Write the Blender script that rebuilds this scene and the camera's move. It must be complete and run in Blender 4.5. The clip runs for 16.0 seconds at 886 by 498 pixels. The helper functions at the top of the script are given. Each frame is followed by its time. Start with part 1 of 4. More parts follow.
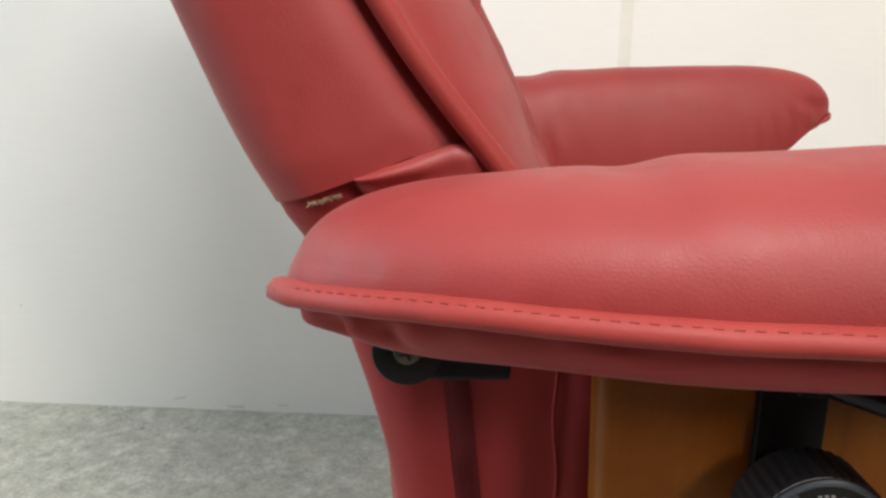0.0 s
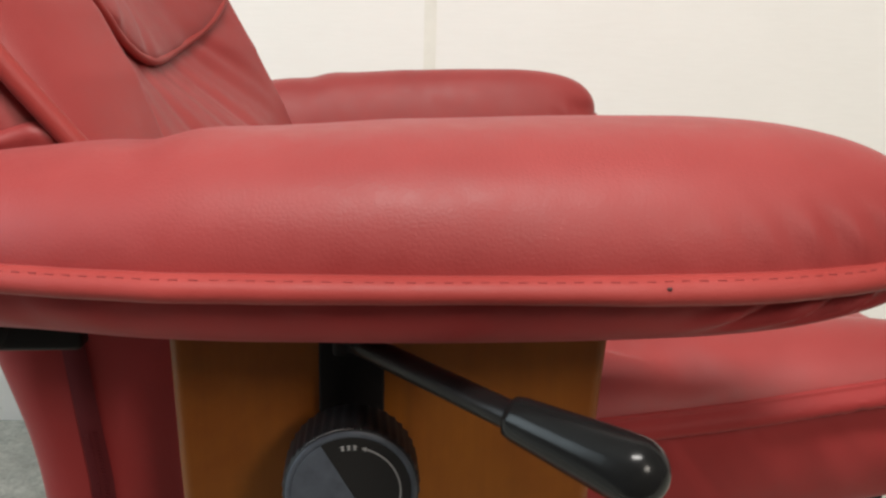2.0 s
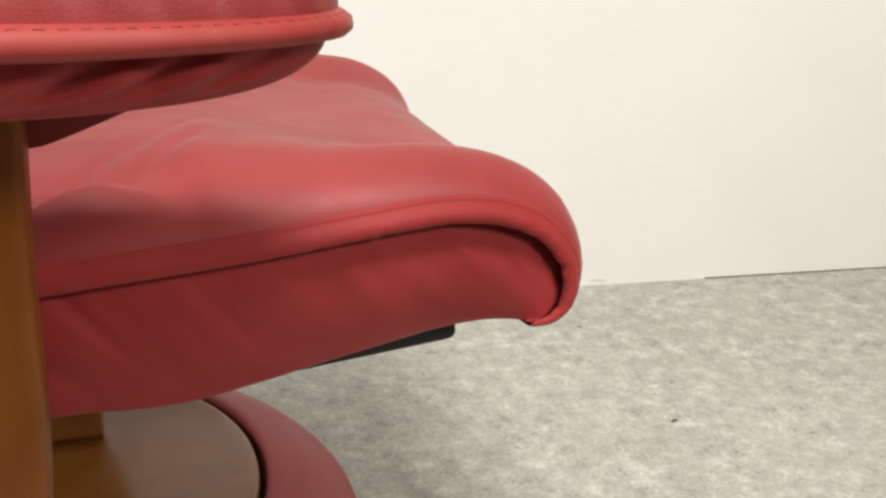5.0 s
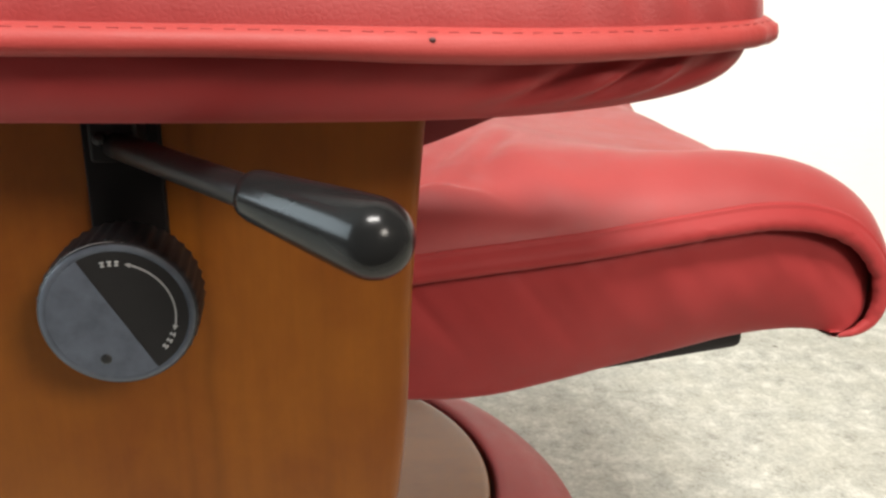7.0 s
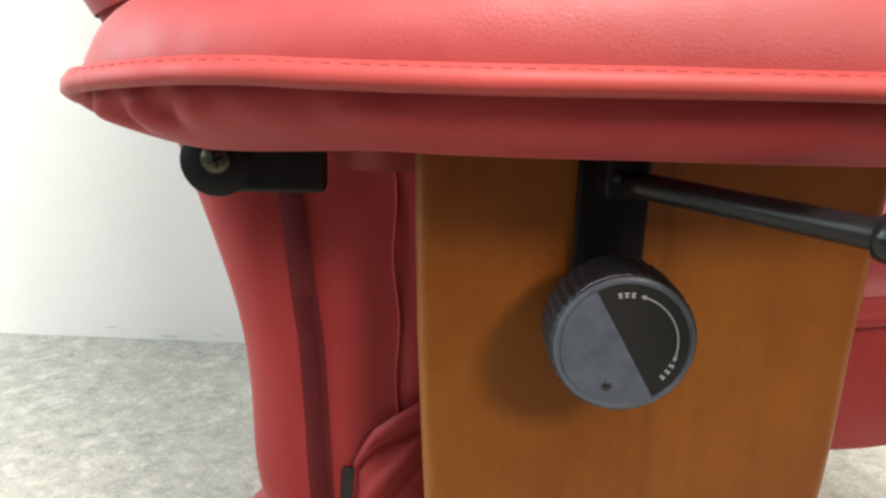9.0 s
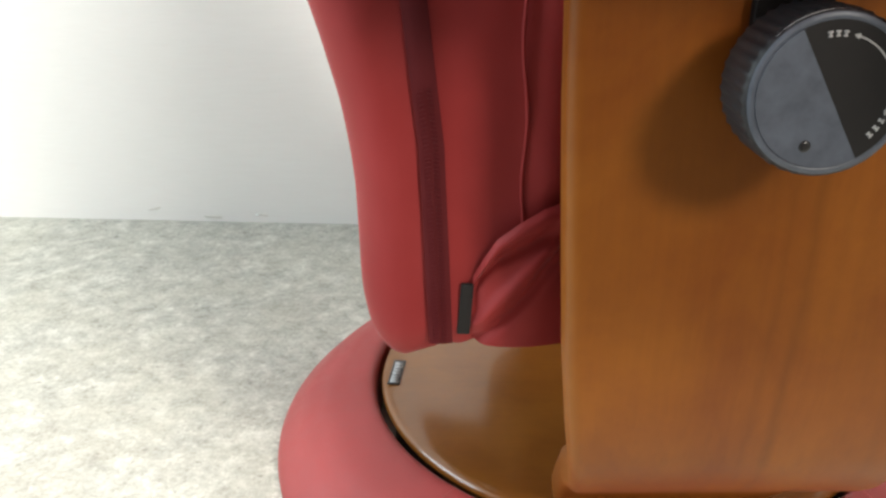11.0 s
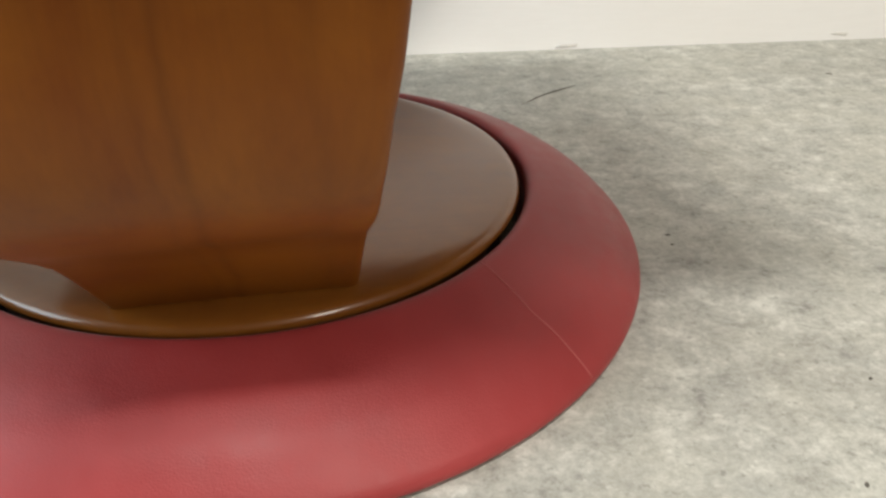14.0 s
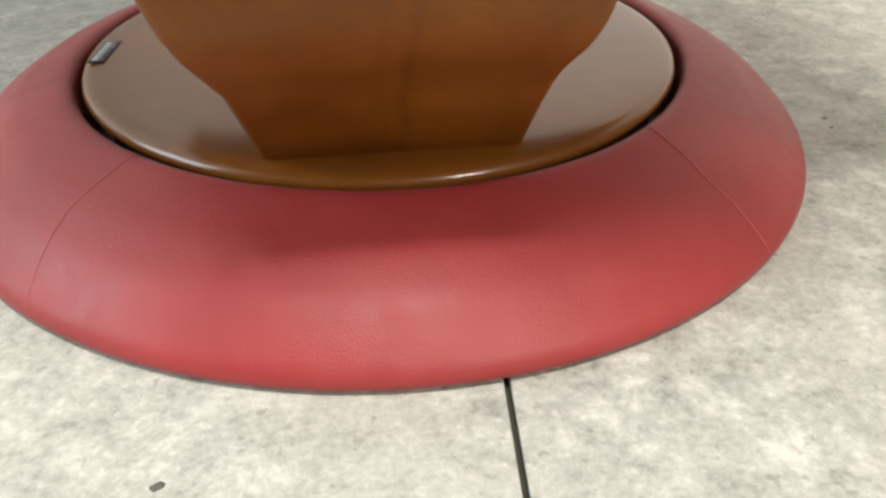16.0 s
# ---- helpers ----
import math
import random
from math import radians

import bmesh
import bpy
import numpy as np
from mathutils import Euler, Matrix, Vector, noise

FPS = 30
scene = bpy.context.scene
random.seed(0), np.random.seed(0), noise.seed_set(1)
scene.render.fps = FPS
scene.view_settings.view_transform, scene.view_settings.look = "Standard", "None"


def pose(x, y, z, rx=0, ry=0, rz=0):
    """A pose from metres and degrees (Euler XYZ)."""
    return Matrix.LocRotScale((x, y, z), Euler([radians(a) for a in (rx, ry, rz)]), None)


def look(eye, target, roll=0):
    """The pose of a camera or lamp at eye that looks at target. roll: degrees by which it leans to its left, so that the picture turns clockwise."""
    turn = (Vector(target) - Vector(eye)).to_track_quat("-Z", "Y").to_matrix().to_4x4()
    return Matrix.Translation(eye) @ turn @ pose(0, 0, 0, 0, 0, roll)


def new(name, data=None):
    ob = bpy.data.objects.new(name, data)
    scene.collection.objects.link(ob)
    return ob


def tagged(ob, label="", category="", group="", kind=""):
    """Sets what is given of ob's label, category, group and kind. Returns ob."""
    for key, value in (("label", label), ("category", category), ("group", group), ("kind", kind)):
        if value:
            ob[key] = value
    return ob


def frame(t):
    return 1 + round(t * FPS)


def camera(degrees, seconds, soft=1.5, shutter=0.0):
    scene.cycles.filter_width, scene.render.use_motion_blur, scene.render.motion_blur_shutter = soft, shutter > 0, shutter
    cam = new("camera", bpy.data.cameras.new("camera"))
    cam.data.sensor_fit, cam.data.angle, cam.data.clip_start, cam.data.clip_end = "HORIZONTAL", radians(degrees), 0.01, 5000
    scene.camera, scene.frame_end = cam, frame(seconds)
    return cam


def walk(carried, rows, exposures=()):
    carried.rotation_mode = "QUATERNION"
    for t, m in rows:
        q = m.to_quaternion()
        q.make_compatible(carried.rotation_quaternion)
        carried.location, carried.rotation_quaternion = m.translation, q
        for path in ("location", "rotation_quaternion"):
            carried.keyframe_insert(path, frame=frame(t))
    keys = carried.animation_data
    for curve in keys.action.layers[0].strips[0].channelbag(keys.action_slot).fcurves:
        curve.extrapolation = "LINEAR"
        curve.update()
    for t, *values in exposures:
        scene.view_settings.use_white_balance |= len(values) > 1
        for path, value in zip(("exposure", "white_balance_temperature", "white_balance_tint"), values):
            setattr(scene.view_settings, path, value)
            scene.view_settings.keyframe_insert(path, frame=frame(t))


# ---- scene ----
cam = camera(55.8, 16.0, soft=2.6)
# seconds, place in metres, turn in degrees
ROWS = [
    (0, 0.001, -0.0013, 0.6003, 74.907, -0.759, -0.245),
    (0.5, 0.0368, -0.0116, 0.5933, 74.567, -1.102, -0.775),
    (1, 0.0797, -0.0224, 0.5916, 75.098, -1.39, -1.219),
    (1.5, 0.1217, -0.0277, 0.5915, 75.557, -1.295, -2.69),
    (2, 0.1621, -0.033, 0.5887, 76.084, -1.317, -5.329),
    (2.5, 0.2048, -0.0388, 0.5871, 76.145, -1.344, -8.468),
    (3, 0.2434, -0.0412, 0.5847, 75.591, -1.281, -11.655),
    (3.5, 0.28, -0.0417, 0.5793, 74.523, -1.968, -14.273),
    (4, 0.3171, -0.0262, 0.5625, 72.700, -2.55, -16.22),
    (4.2, 0.3262, -0.0250, 0.5560, 71.70, -2.72, -17.25),
    (5.25, 0.3375, -0.0245, 0.5365, 69.5, -2.5, -17.8),
    (6.5, 0.2683, -0.0144, 0.5295, 69.46, -1.576, -12.396),
    (7, 0.2262, -0.014, 0.5334, 70.401, -1.496, -9.712),
    (7.5, 0.193, -0.0158, 0.5351, 71.161, -1.466, -7.364),
    (8, 0.1577, -0.0169, 0.5334, 71.875, -1.62, -5.427),
    (8.5, 0.1185, -0.0158, 0.5318, 72.498, -1.54, -3.378),
    (9, 0.0748, -0.0123, 0.5305, 73.202, -1.484, -1.328),
    (9.5, 0.0368, -0.0002, 0.5184, 73.105, -1.237, -0.249),
    (10.75, 0.0165, 0.009, 0.4755, 68.4, -0.35, -0.4),
    (11.8, 0.0592, 0.0071, 0.4378, 65.061, 0.131, -2.868),
    (12, 0.0707, 0.0082, 0.4389, 64.992, 0.161, -3.587),
    (12.5, 0.1073, 0.0088, 0.436, 64.988, -0.05, -6.4),
    (13, 0.1504, 0.0106, 0.4241, 64.274, 0.201, -9.393),
    (13.5, 0.1972, 0.0296, 0.3825, 62.669, 0.318, -10.589),
    (14, 0.2273, 0.0507, 0.3361, 60.459, 0.051, -10.435),
    (14.5, 0.2403, 0.0604, 0.3038, 58.001, 0.212, -10.139),
    (15, 0.2324, 0.0645, 0.2941, 56.481, 0.377, -9.665),
    (15.5, 0.1992, 0.0657, 0.2882, 55.88, 0.268, -8.552),
    (16, 0.1599, 0.0684, 0.2835, 55.761, 0.338, -6.917),
]
EXPOSURES = [(0, -0.36), (1.5, -0.37), (2, -0.44), (2.5, -0.53), (3, -0.81), (3.5, -0.86), (4, -0.28), (6.5, -0.02), (7, 0.30), (8, 0.93), (8.5, 0.75), (9, 0.55), (9.5, 0.25), (12, 0.7), (12.5, 0.74), (13, 0.37), (13.5, 0.07), (14, -0.3), (14.5, -0.2), (15, -0.05), (16, 0.04)]
walk(cam, [(t, pose(x, y, z, rx, ry, rz)) for t, x, y, z, rx, ry, rz in ROWS], EXPOSURES)

# ---- light ----
world = bpy.data.worlds.new("room_air")
scene.world = world
world.use_nodes = True
world.node_tree.nodes["Background"].inputs[0].default_value = (0.9, 0.95, 1.0, 1)
world.node_tree.nodes["Background"].inputs[1].default_value = 0.05


def area_lamp(name, eye, target, sx, sy, watts, colour):
    data = bpy.data.lights.new(name, "AREA")
    data.shape, data.size, data.size_y, data.energy, data.color = "RECTANGLE", sx, sy, watts, colour
    ob = new(name, data)
    ob.matrix_world = look(eye, target)
    return ob


SKEW = Matrix.Translation((0, 1.2005, 0)) @ pose(0, 0, 0, 0, 0, -3.69)   # room frame: x along the wall, -y into the room
CEILING_AT, AIMED_AT, WEST_AT = (0.20, -0.50, 2.40), Vector((1.78, -2.52, 2.36)), SKEW @ Vector((-2.46, -1.02, 1.45))
area_lamp("ceiling_lamp", CEILING_AT, (0.20, -0.50, 0.0), 0.9, 0.34, 78, (1.0, 0.96, 0.91))
area_lamp("lamp_head_light", AIMED_AT, (0.16, 0.30, 0.35), 0.75, 0.75, 77, (1.0, 0.92, 0.82))
area_lamp("window_light", WEST_AT, SKEW @ Vector((0.0, -1.02, 1.45)), 1.6, 1.6, 68, (0.78, 0.93, 1.0))


# ---- materials ----
def mat_nodes(name, rough=0.5, metallic=0.0, spec=0.5, coat=0.0, coat_rough=0.1):
    m = bpy.data.materials.new(name)
    m.use_nodes = True
    nt = m.node_tree
    b = nt.nodes["Principled BSDF"]
    b.inputs["Roughness"].default_value = rough
    b.inputs["Metallic"].default_value = metallic
    b.inputs["Specular IOR Level"].default_value = spec
    b.inputs["Coat Weight"].default_value = coat
    b.inputs["Coat Roughness"].default_value = coat_rough
    return m, nt, b


def coords(nt, scale=(1, 1, 1)):
    tc = nt.nodes.new("ShaderNodeTexCoord")
    mp = nt.nodes.new("ShaderNodeMapping")
    mp.inputs["Scale"].default_value = scale
    nt.links.new(tc.outputs["Object"], mp.inputs["Vector"])
    return mp.outputs["Vector"]


def noise_tex(nt, vec, scale, detail=4.0, rough=0.55, distortion=0.0):
    n = nt.nodes.new("ShaderNodeTexNoise")
    n.inputs["Scale"].default_value = scale
    n.inputs["Detail"].default_value = detail
    n.inputs["Roughness"].default_value = rough
    n.inputs["Distortion"].default_value = distortion
    nt.links.new(vec, n.inputs["Vector"])
    return n.outputs["Fac"]


def ramp(nt, fac, stops):
    r = nt.nodes.new("ShaderNodeValToRGB")
    while len(r.color_ramp.elements) < len(stops):
        r.color_ramp.elements.new(0.5)
    for e, (p, c) in zip(r.color_ramp.elements, stops):
        e.position, e.color = p, (c, c, c, 1) if isinstance(c, float) else (*c, 1)
    nt.links.new(fac, r.inputs[0])
    return r.outputs[0]


def mix(nt, fac, a, b, kind="MIX"):
    n = nt.nodes.new("ShaderNodeMix")
    n.data_type, n.blend_type = "RGBA", kind
    for sock, val in ((n.inputs[0], fac), (n.inputs[6], a), (n.inputs[7], b)):
        if isinstance(val, (int, float)):
            sock.default_value = val
        elif isinstance(val, tuple):
            sock.default_value = (*val, 1)
        else:
            nt.links.new(val, sock)
    return n.outputs[2]


def bump(nt, bsdf, layers):
    last = None
    for height, strength, dist in layers:
        n = nt.nodes.new("ShaderNodeBump")
        n.inputs["Strength"].default_value = strength
        n.inputs["Distance"].default_value = dist
        nt.links.new(height, n.inputs["Height"])
        if last is not None:
            nt.links.new(last, n.inputs["Normal"])
        last = n.outputs["Normal"]
    nt.links.new(last, bsdf.inputs["Normal"])


def leather(name, colour, rough=0.54, grain=1.0, crease=(1, 1, 1), spec=0.42, sheen=0.10):
    m, nt, b = mat_nodes(name, rough, spec=spec)
    b.inputs["Sheen Weight"].default_value = sheen
    b.inputs["Sheen Roughness"].default_value = 0.25
    vec = coords(nt)
    big = noise_tex(nt, vec, 9.0, 3.0)
    mid = noise_tex(nt, vec, 70.0, 4.0)
    dark = tuple(c * 0.86 for c in colour)
    lite = tuple(min(1.0, c * 1.1 + 0.008) for c in colour)
    col = ramp(nt, big, [(0.3, dark), (0.7, lite)])
    col = mix(nt, 0.22, col, ramp(nt, mid, [(0.3, dark), (0.72, lite)]))
    nt.links.new(col, b.inputs["Base Color"])
    vor = nt.nodes.new("ShaderNodeTexVoronoi")
    vor.feature = "DISTANCE_TO_EDGE"
    vor.inputs["Scale"].default_value = 520.0
    nt.links.new(vec, vor.inputs["Vector"])
    cell = ramp(nt, vor.outputs["Distance"], [(0.0, 0.0), (0.25, 1.0)])
    fine = noise_tex(nt, coords(nt, crease), 210.0, 3.0, 0.6)
    nt.links.new(ramp(nt, mid, [(0.3, rough - 0.05), (0.75, rough + 0.07)]), b.inputs["Roughness"])
    bump(nt, b, [(cell, 0.10 * grain, 0.0003), (fine, 0.11 * grain, 0.0005), (big, 0.35, 0.004)])
    return m


def wood(name, lo, hi, axis_scale, rough=0.34, coat=0.35, coat_rough=0.25, veins=()):
    m, nt, b = mat_nodes(name, rough, spec=0.2, coat=coat, coat_rough=coat_rough)
    vec = coords(nt, axis_scale)
    streak = noise_tex(nt, vec, 1.0, 4.0, 0.55, 0.3)
    broad = noise_tex(nt, coords(nt, tuple(0.35 * s for s in axis_scale)), 1.0, 3.0, 0.5, 0.6)
    pores = noise_tex(nt, coords(nt, tuple(5.0 * s for s in axis_scale)), 1.6, 3.0, 0.7)
    blotch = noise_tex(nt, coords(nt, (1.0, 1.0, 0.7)), 15.0, 5.0, 0.62, 0.4)
    col = ramp(nt, broad, [(0.32, lo), (0.68, hi)])
    col = mix(nt, 0.14, col, ramp(nt, streak, [(0.30, lo), (0.70, hi)]))
    col = mix(nt, 0.55, col, ramp(nt, blotch, [(0.34, (lo[0] * 0.95, lo[1] * 0.88, lo[2])), (0.66, (hi[0], hi[1] * 1.05, hi[2]))]))
    col = mix(nt, 0.07, col, ramp(nt, pores, [(0.35, tuple(0.5 * c for c in lo)), (0.6, hi)]))
    if veins:
        # single dark lines of the grain, wandering a little along the board
        tc = nt.nodes.new("ShaderNodeTexCoord")
        sep = nt.nodes.new("ShaderNodeSeparateXYZ")
        nt.links.new(tc.outputs["Object"], sep.inputs[0])
        wander = noise_tex(nt, coords(nt, (3, 3, 14)), 1.0, 3.0)
        for place, width, depth in veins:
            a = nt.nodes.new("ShaderNodeMath")
            a.operation, a.inputs[1].default_value, a.inputs[2].default_value = "MULTIPLY_ADD", 0.020, -place - 0.010
            nt.links.new(wander, a.inputs[0])
            c = nt.nodes.new("ShaderNodeMath")
            c.operation = "ADD"
            nt.links.new(a.outputs[0], c.inputs[0])
            nt.links.new(sep.outputs["X"], c.inputs[1])
            d = nt.nodes.new("ShaderNodeMath")
            d.operation = "ABSOLUTE"
            nt.links.new(c.outputs[0], d.inputs[0])
            fade = ramp(nt, streak, [(0.35, 0.3), (0.6, 1.0)])
            line = mix(nt, 1.0, ramp(nt, d.outputs[0], [(0.0, depth), (width, 0.0)]), fade, "MULTIPLY")
            col = mix(nt, line, col, tuple(0.45 * c2 for c2 in lo))
    nt.links.new(col, b.inputs["Base Color"])
    nt.links.new(ramp(nt, blotch, [(0.3, rough - 0.04), (0.7, rough + 0.06)]), b.inputs["Roughness"])
    bump(nt, b, [(pores, 0.06, 0.0004)])
    return m


RED = (0.275, 0.0290, 0.0275)
LEATHER = leather("red_leather", RED)
# Extra sheen pales the seat top in place of the wall's reflection.
LEATHER_SEAT = leather("red_seat_leather_sheen", RED, rough=0.53, spec=0.36, sheen=0.36)
LEATHER_ARM = leather("red_leather_arm", RED, grain=1.6, crease=(1, 0.6, 0.45))
LEATHER_BASE = leather("red_leather_base", (0.305, 0.031, 0.031), rough=0.47, grain=1.7)
# Duller than the leather; also deepens the shade on arm undersides and seat sides.
DULL_RED = leather("dull_red_cover_and_shaded_pads", (0.290, 0.026, 0.026), rough=0.60, grain=0.6, spec=0.20)
WELT = leather("red_leather_welt", (0.30, 0.033, 0.028), rough=0.56, grain=1.0, spec=0.30)
THREAD, _nt, _b = mat_nodes("red_thread", 0.7)
_b.inputs["Base Color"].default_value = (0.205, 0.021, 0.021, 1)
ZIP = leather("dark_red_zip_tape", (0.105, 0.012, 0.015), rough=0.7, grain=0.5, spec=0.08)
WOOD = wood("orange_brown_wood", (0.158, 0.042, 0.005), (0.268, 0.086, 0.009), (24, 24, 1.6), rough=0.42, coat=0.03, coat_rough=0.28, veins=((-0.002, 0.0045, 0.45), (-0.0135, 0.003, 0.2), (0.050, 0.006, 0.15)))
WOOD_DISC = wood("brown_wood_disc", (0.150, 0.050, 0.008), (0.230, 0.080, 0.012), (2.0, 30, 30), rough=0.32, coat=0.7, coat_rough=0.13)


def plain(name, colour, rough, metallic=0.0, spec=0.5, coat=0.0, var=0.12, scale=60.0, bumpy=0.1):
    m, nt, b = mat_nodes(name, rough, metallic, spec, coat)
    n = noise_tex(nt, coords(nt), scale, 4.0)
    col = ramp(nt, n, [(0.3, tuple(c * (1 - var) for c in colour)), (0.7, tuple(min(1, c * (1 + var)) for c in colour))])
    nt.links.new(col, b.inputs["Base Color"])
    bump(nt, b, [(n, bumpy, 0.0005)])
    return m


BLACK_STEEL = plain("black_painted_steel", (0.007, 0.0055, 0.0055), 0.50, spec=0.14)
BLACK_GLOSS = plain("glossy_black_plastic", (0.009, 0.009, 0.009), 0.21, spec=0.20, coat=0.0, bumpy=0.06)
BLACK_ROD = plain("satin_black_rod", (0.008, 0.0065, 0.0065), 0.36, spec=0.22)
BLACK_RUBBER = plain("black_ribbed_plastic", (0.016, 0.016, 0.018), 0.48, spec=0.3)
BLUE_GREY = plain("blue_grey_plastic", (0.085, 0.098, 0.125), 0.42, var=0.22, scale=120.0)
BLACK_FACE = plain("black_dial_face", (0.014, 0.013, 0.013), 0.35)
WHITE_INK = plain("pale_grey_ink", (0.42, 0.42, 0.42), 0.6)
BLACK_STRAP = plain("black_webbing", (0.012, 0.011, 0.011), 0.85, scale=900.0, bumpy=0.4)
SCREW = plain("dull_zinc_screw", (0.055, 0.047, 0.036), 0.38, metallic=0.9)
DARK_GAP = plain("black_underside_cloth", (0.010, 0.008, 0.008), 0.9)
FRAY = plain("frayed_tan_backing", (0.21, 0.145, 0.09), 0.9, var=0.5, scale=700.0, bumpy=0.8)
SPOT = plain("dark_blotch", (0.075, 0.022, 0.022), 0.7)
PALE_SEAM = plain("pale_red_seam", (0.42, 0.10, 0.09), 0.6)

# wall: off-white paper with a fine horizontal weave
WALL, _nt, _b = mat_nodes("off_white_wallpaper", 0.75, spec=0.25)
_vec = coords(_nt, (26, 26, 420))
_w1 = noise_tex(_nt, _vec, 1.0, 3.0, 0.6)
_w2 = noise_tex(_nt, coords(_nt), 3.0, 4.0)
_w3 = noise_tex(_nt, coords(_nt), 26.0, 6.0, 0.7)
_c = ramp(_nt, _w2, [(0.3, (0.835, 0.82, 0.785)), (0.7, (0.87, 0.86, 0.83))])
_c = mix(_nt, 0.10, _c, ramp(_nt, _w1, [(0.35, (0.70, 0.685, 0.645)), (0.62, (0.85, 0.84, 0.81))]))
_c = mix(_nt, ramp(_nt, _w3, [(0.70, 0.0), (0.78, 0.25)]), _c, (0.55, 0.54, 0.50))
_nt.links.new(_c, _b.inputs["Base Color"])
bump(_nt, _b, [(_w1, 0.13, 0.0008), (_w3, 0.10, 0.001)])
# Unseen ceiling, its grey set so upward faces pick up a pale reflection.
CEILING = plain("unseen_ceiling_grey", (0.50, 0.49, 0.47), 0.85, var=0.04, scale=5.0)
# Tone of the unseen walls, kept dark to hold down fill light.
ROOM = plain("unseen_room_dark", (0.15, 0.145, 0.135), 0.8, var=0.04, scale=4.0)

# For the floor out of view, dark so that little light bounces off it.
UNSEEN_FLOOR = plain("unseen_floor_dark", (0.055, 0.052, 0.050), 0.95, var=0.3, scale=300.0, bumpy=0.5)
TAPE = plain("joint_tape_paint", (0.77, 0.755, 0.69), 0.75, var=0.05, scale=30.0)

# floor: mottled grey stone-look sheet
FLOOR, _nt, _b = mat_nodes("mottled_grey_vinyl", 0.5, spec=0.4)
_v = coords(_nt)
_f1 = noise_tex(_nt, _v, 9.0, 5.0, 0.6)
_f2 = noise_tex(_nt, _v, 34.0, 8.0, 0.76, 0.2)
_f3 = noise_tex(_nt, _v, 190.0, 4.0, 0.75)
_f4 = noise_tex(_nt, _v, 105.0, 3.0, 0.55)
_f5 = noise_tex(_nt, coords(_nt, (1, 1, 1)), 24.0, 4.0, 0.6)
_c = ramp(_nt, _f2, [(0.35, (0.22, 0.217, 0.195)), (0.44, (0.42, 0.417, 0.38)), (0.53, (0.53, 0.527, 0.48)), (0.62, (0.76, 0.755, 0.70))])
_c = mix(_nt, ramp(_nt, _f1, [(0.42, 0.0), (0.62, 0.45)]), _c, (0.52, 0.505, 0.43))
_c = mix(_nt, ramp(_nt, _f5, [(0.48, 0.0), (0.68, 0.42)]), _c, (0.33, 0.335, 0.315))
_f6 = noise_tex(_nt, _v, 5.5, 6.0, 0.7, 0.5)
_c = mix(_nt, ramp(_nt, _f6, [(0.54, 0.0), (0.70, 0.55)]), _c, (0.30, 0.285, 0.245))
_c = mix(_nt, ramp(_nt, _f6, [(0.30, 0.45), (0.44, 0.0)]), _c, (0.62, 0.63, 0.55))
_c = mix(_nt, 0.25, _c, ramp(_nt, _f3, [(0.33, (0.16, 0.158, 0.145)), (0.48, (0.47, 0.465, 0.43)), (0.64, (0.80, 0.79, 0.75))]))
_c = mix(_nt, ramp(_nt, _f4, [(0.63, 0.0), (0.70, 0.42)]), _c, (0.17, 0.16, 0.14))
_c = mix(_nt, ramp(_nt, _f4, [(0.29, 0.45), (0.37, 0.0)]), _c, (0.76, 0.75, 0.70))
_c = mix(_nt, 1.0, _c, (0.84, 0.84, 0.81), "MULTIPLY")
_nt.links.new(_c, _b.inputs["Base Color"])
_nt.links.new(ramp(_nt, _f2, [(0.3, 0.58), (0.7, 0.42)]), _b.inputs["Roughness"])
bump(_nt, _b, [(_f3, 0.14, 0.0006), (_f2, 0.15, 0.0015)])
GROUT = plain("olive_grey_joint", (0.050, 0.050, 0.036), 0.9)
CRACK = plain("dark_floor_mark", (0.10, 0.09, 0.075), 0.8)


# ---- mesh helpers ----
BASE = Vector((0.186, 0.673, 0.0))      # the middle of the chair's foot
YM = 0.620                              # middle plane of seat, back and arms


def link_mesh(name, bm, material, smooth=True):
    bmesh.ops.recalc_face_normals(bm, faces=bm.faces)
    me = bpy.data.meshes.new(name)
    bm.to_mesh(me)
    bm.free()
    me.materials.append(material)
    if smooth:
        me.polygons.foreach_set("use_smooth", [True] * len(me.polygons))
    return new(name, me)


def part(name, bm, material, parent, label="", smooth=True, bevel=0.0):
    """One mesh under a thing of the chair or under one of its parts, given in room coordinates."""
    bmesh.ops.translate(bm, verts=bm.verts, vec=-BASE)
    ob = link_mesh(name, bm, material, smooth)
    ob.parent = parent
    if bevel:
        md = ob.modifiers.new("edge", "BEVEL")
        md.width, md.segments, md.limit_method, md.angle_limit = bevel, 3, "ANGLE", radians(40)
        md.harden_normals = False
    if label:
        tagged(ob, label)
    return ob


def grid(fn, nu, nv, close_u=False, close_v=False):
    """A sheet of quads through fn(u, v), u and v from 0 to 1."""
    bm = bmesh.new()
    du, dv = (nu if close_u else nu - 1), (nv if close_v else nv - 1)
    rows = [[bm.verts.new(fn(i / du, j / dv)) for j in range(nv)] for i in range(nu)]
    for i in range(du):
        for j in range(dv):
            bm.faces.new((rows[i][j], rows[(i + 1) % nu][j], rows[(i + 1) % nu][(j + 1) % nv], rows[i][(j + 1) % nv]))
    return bm


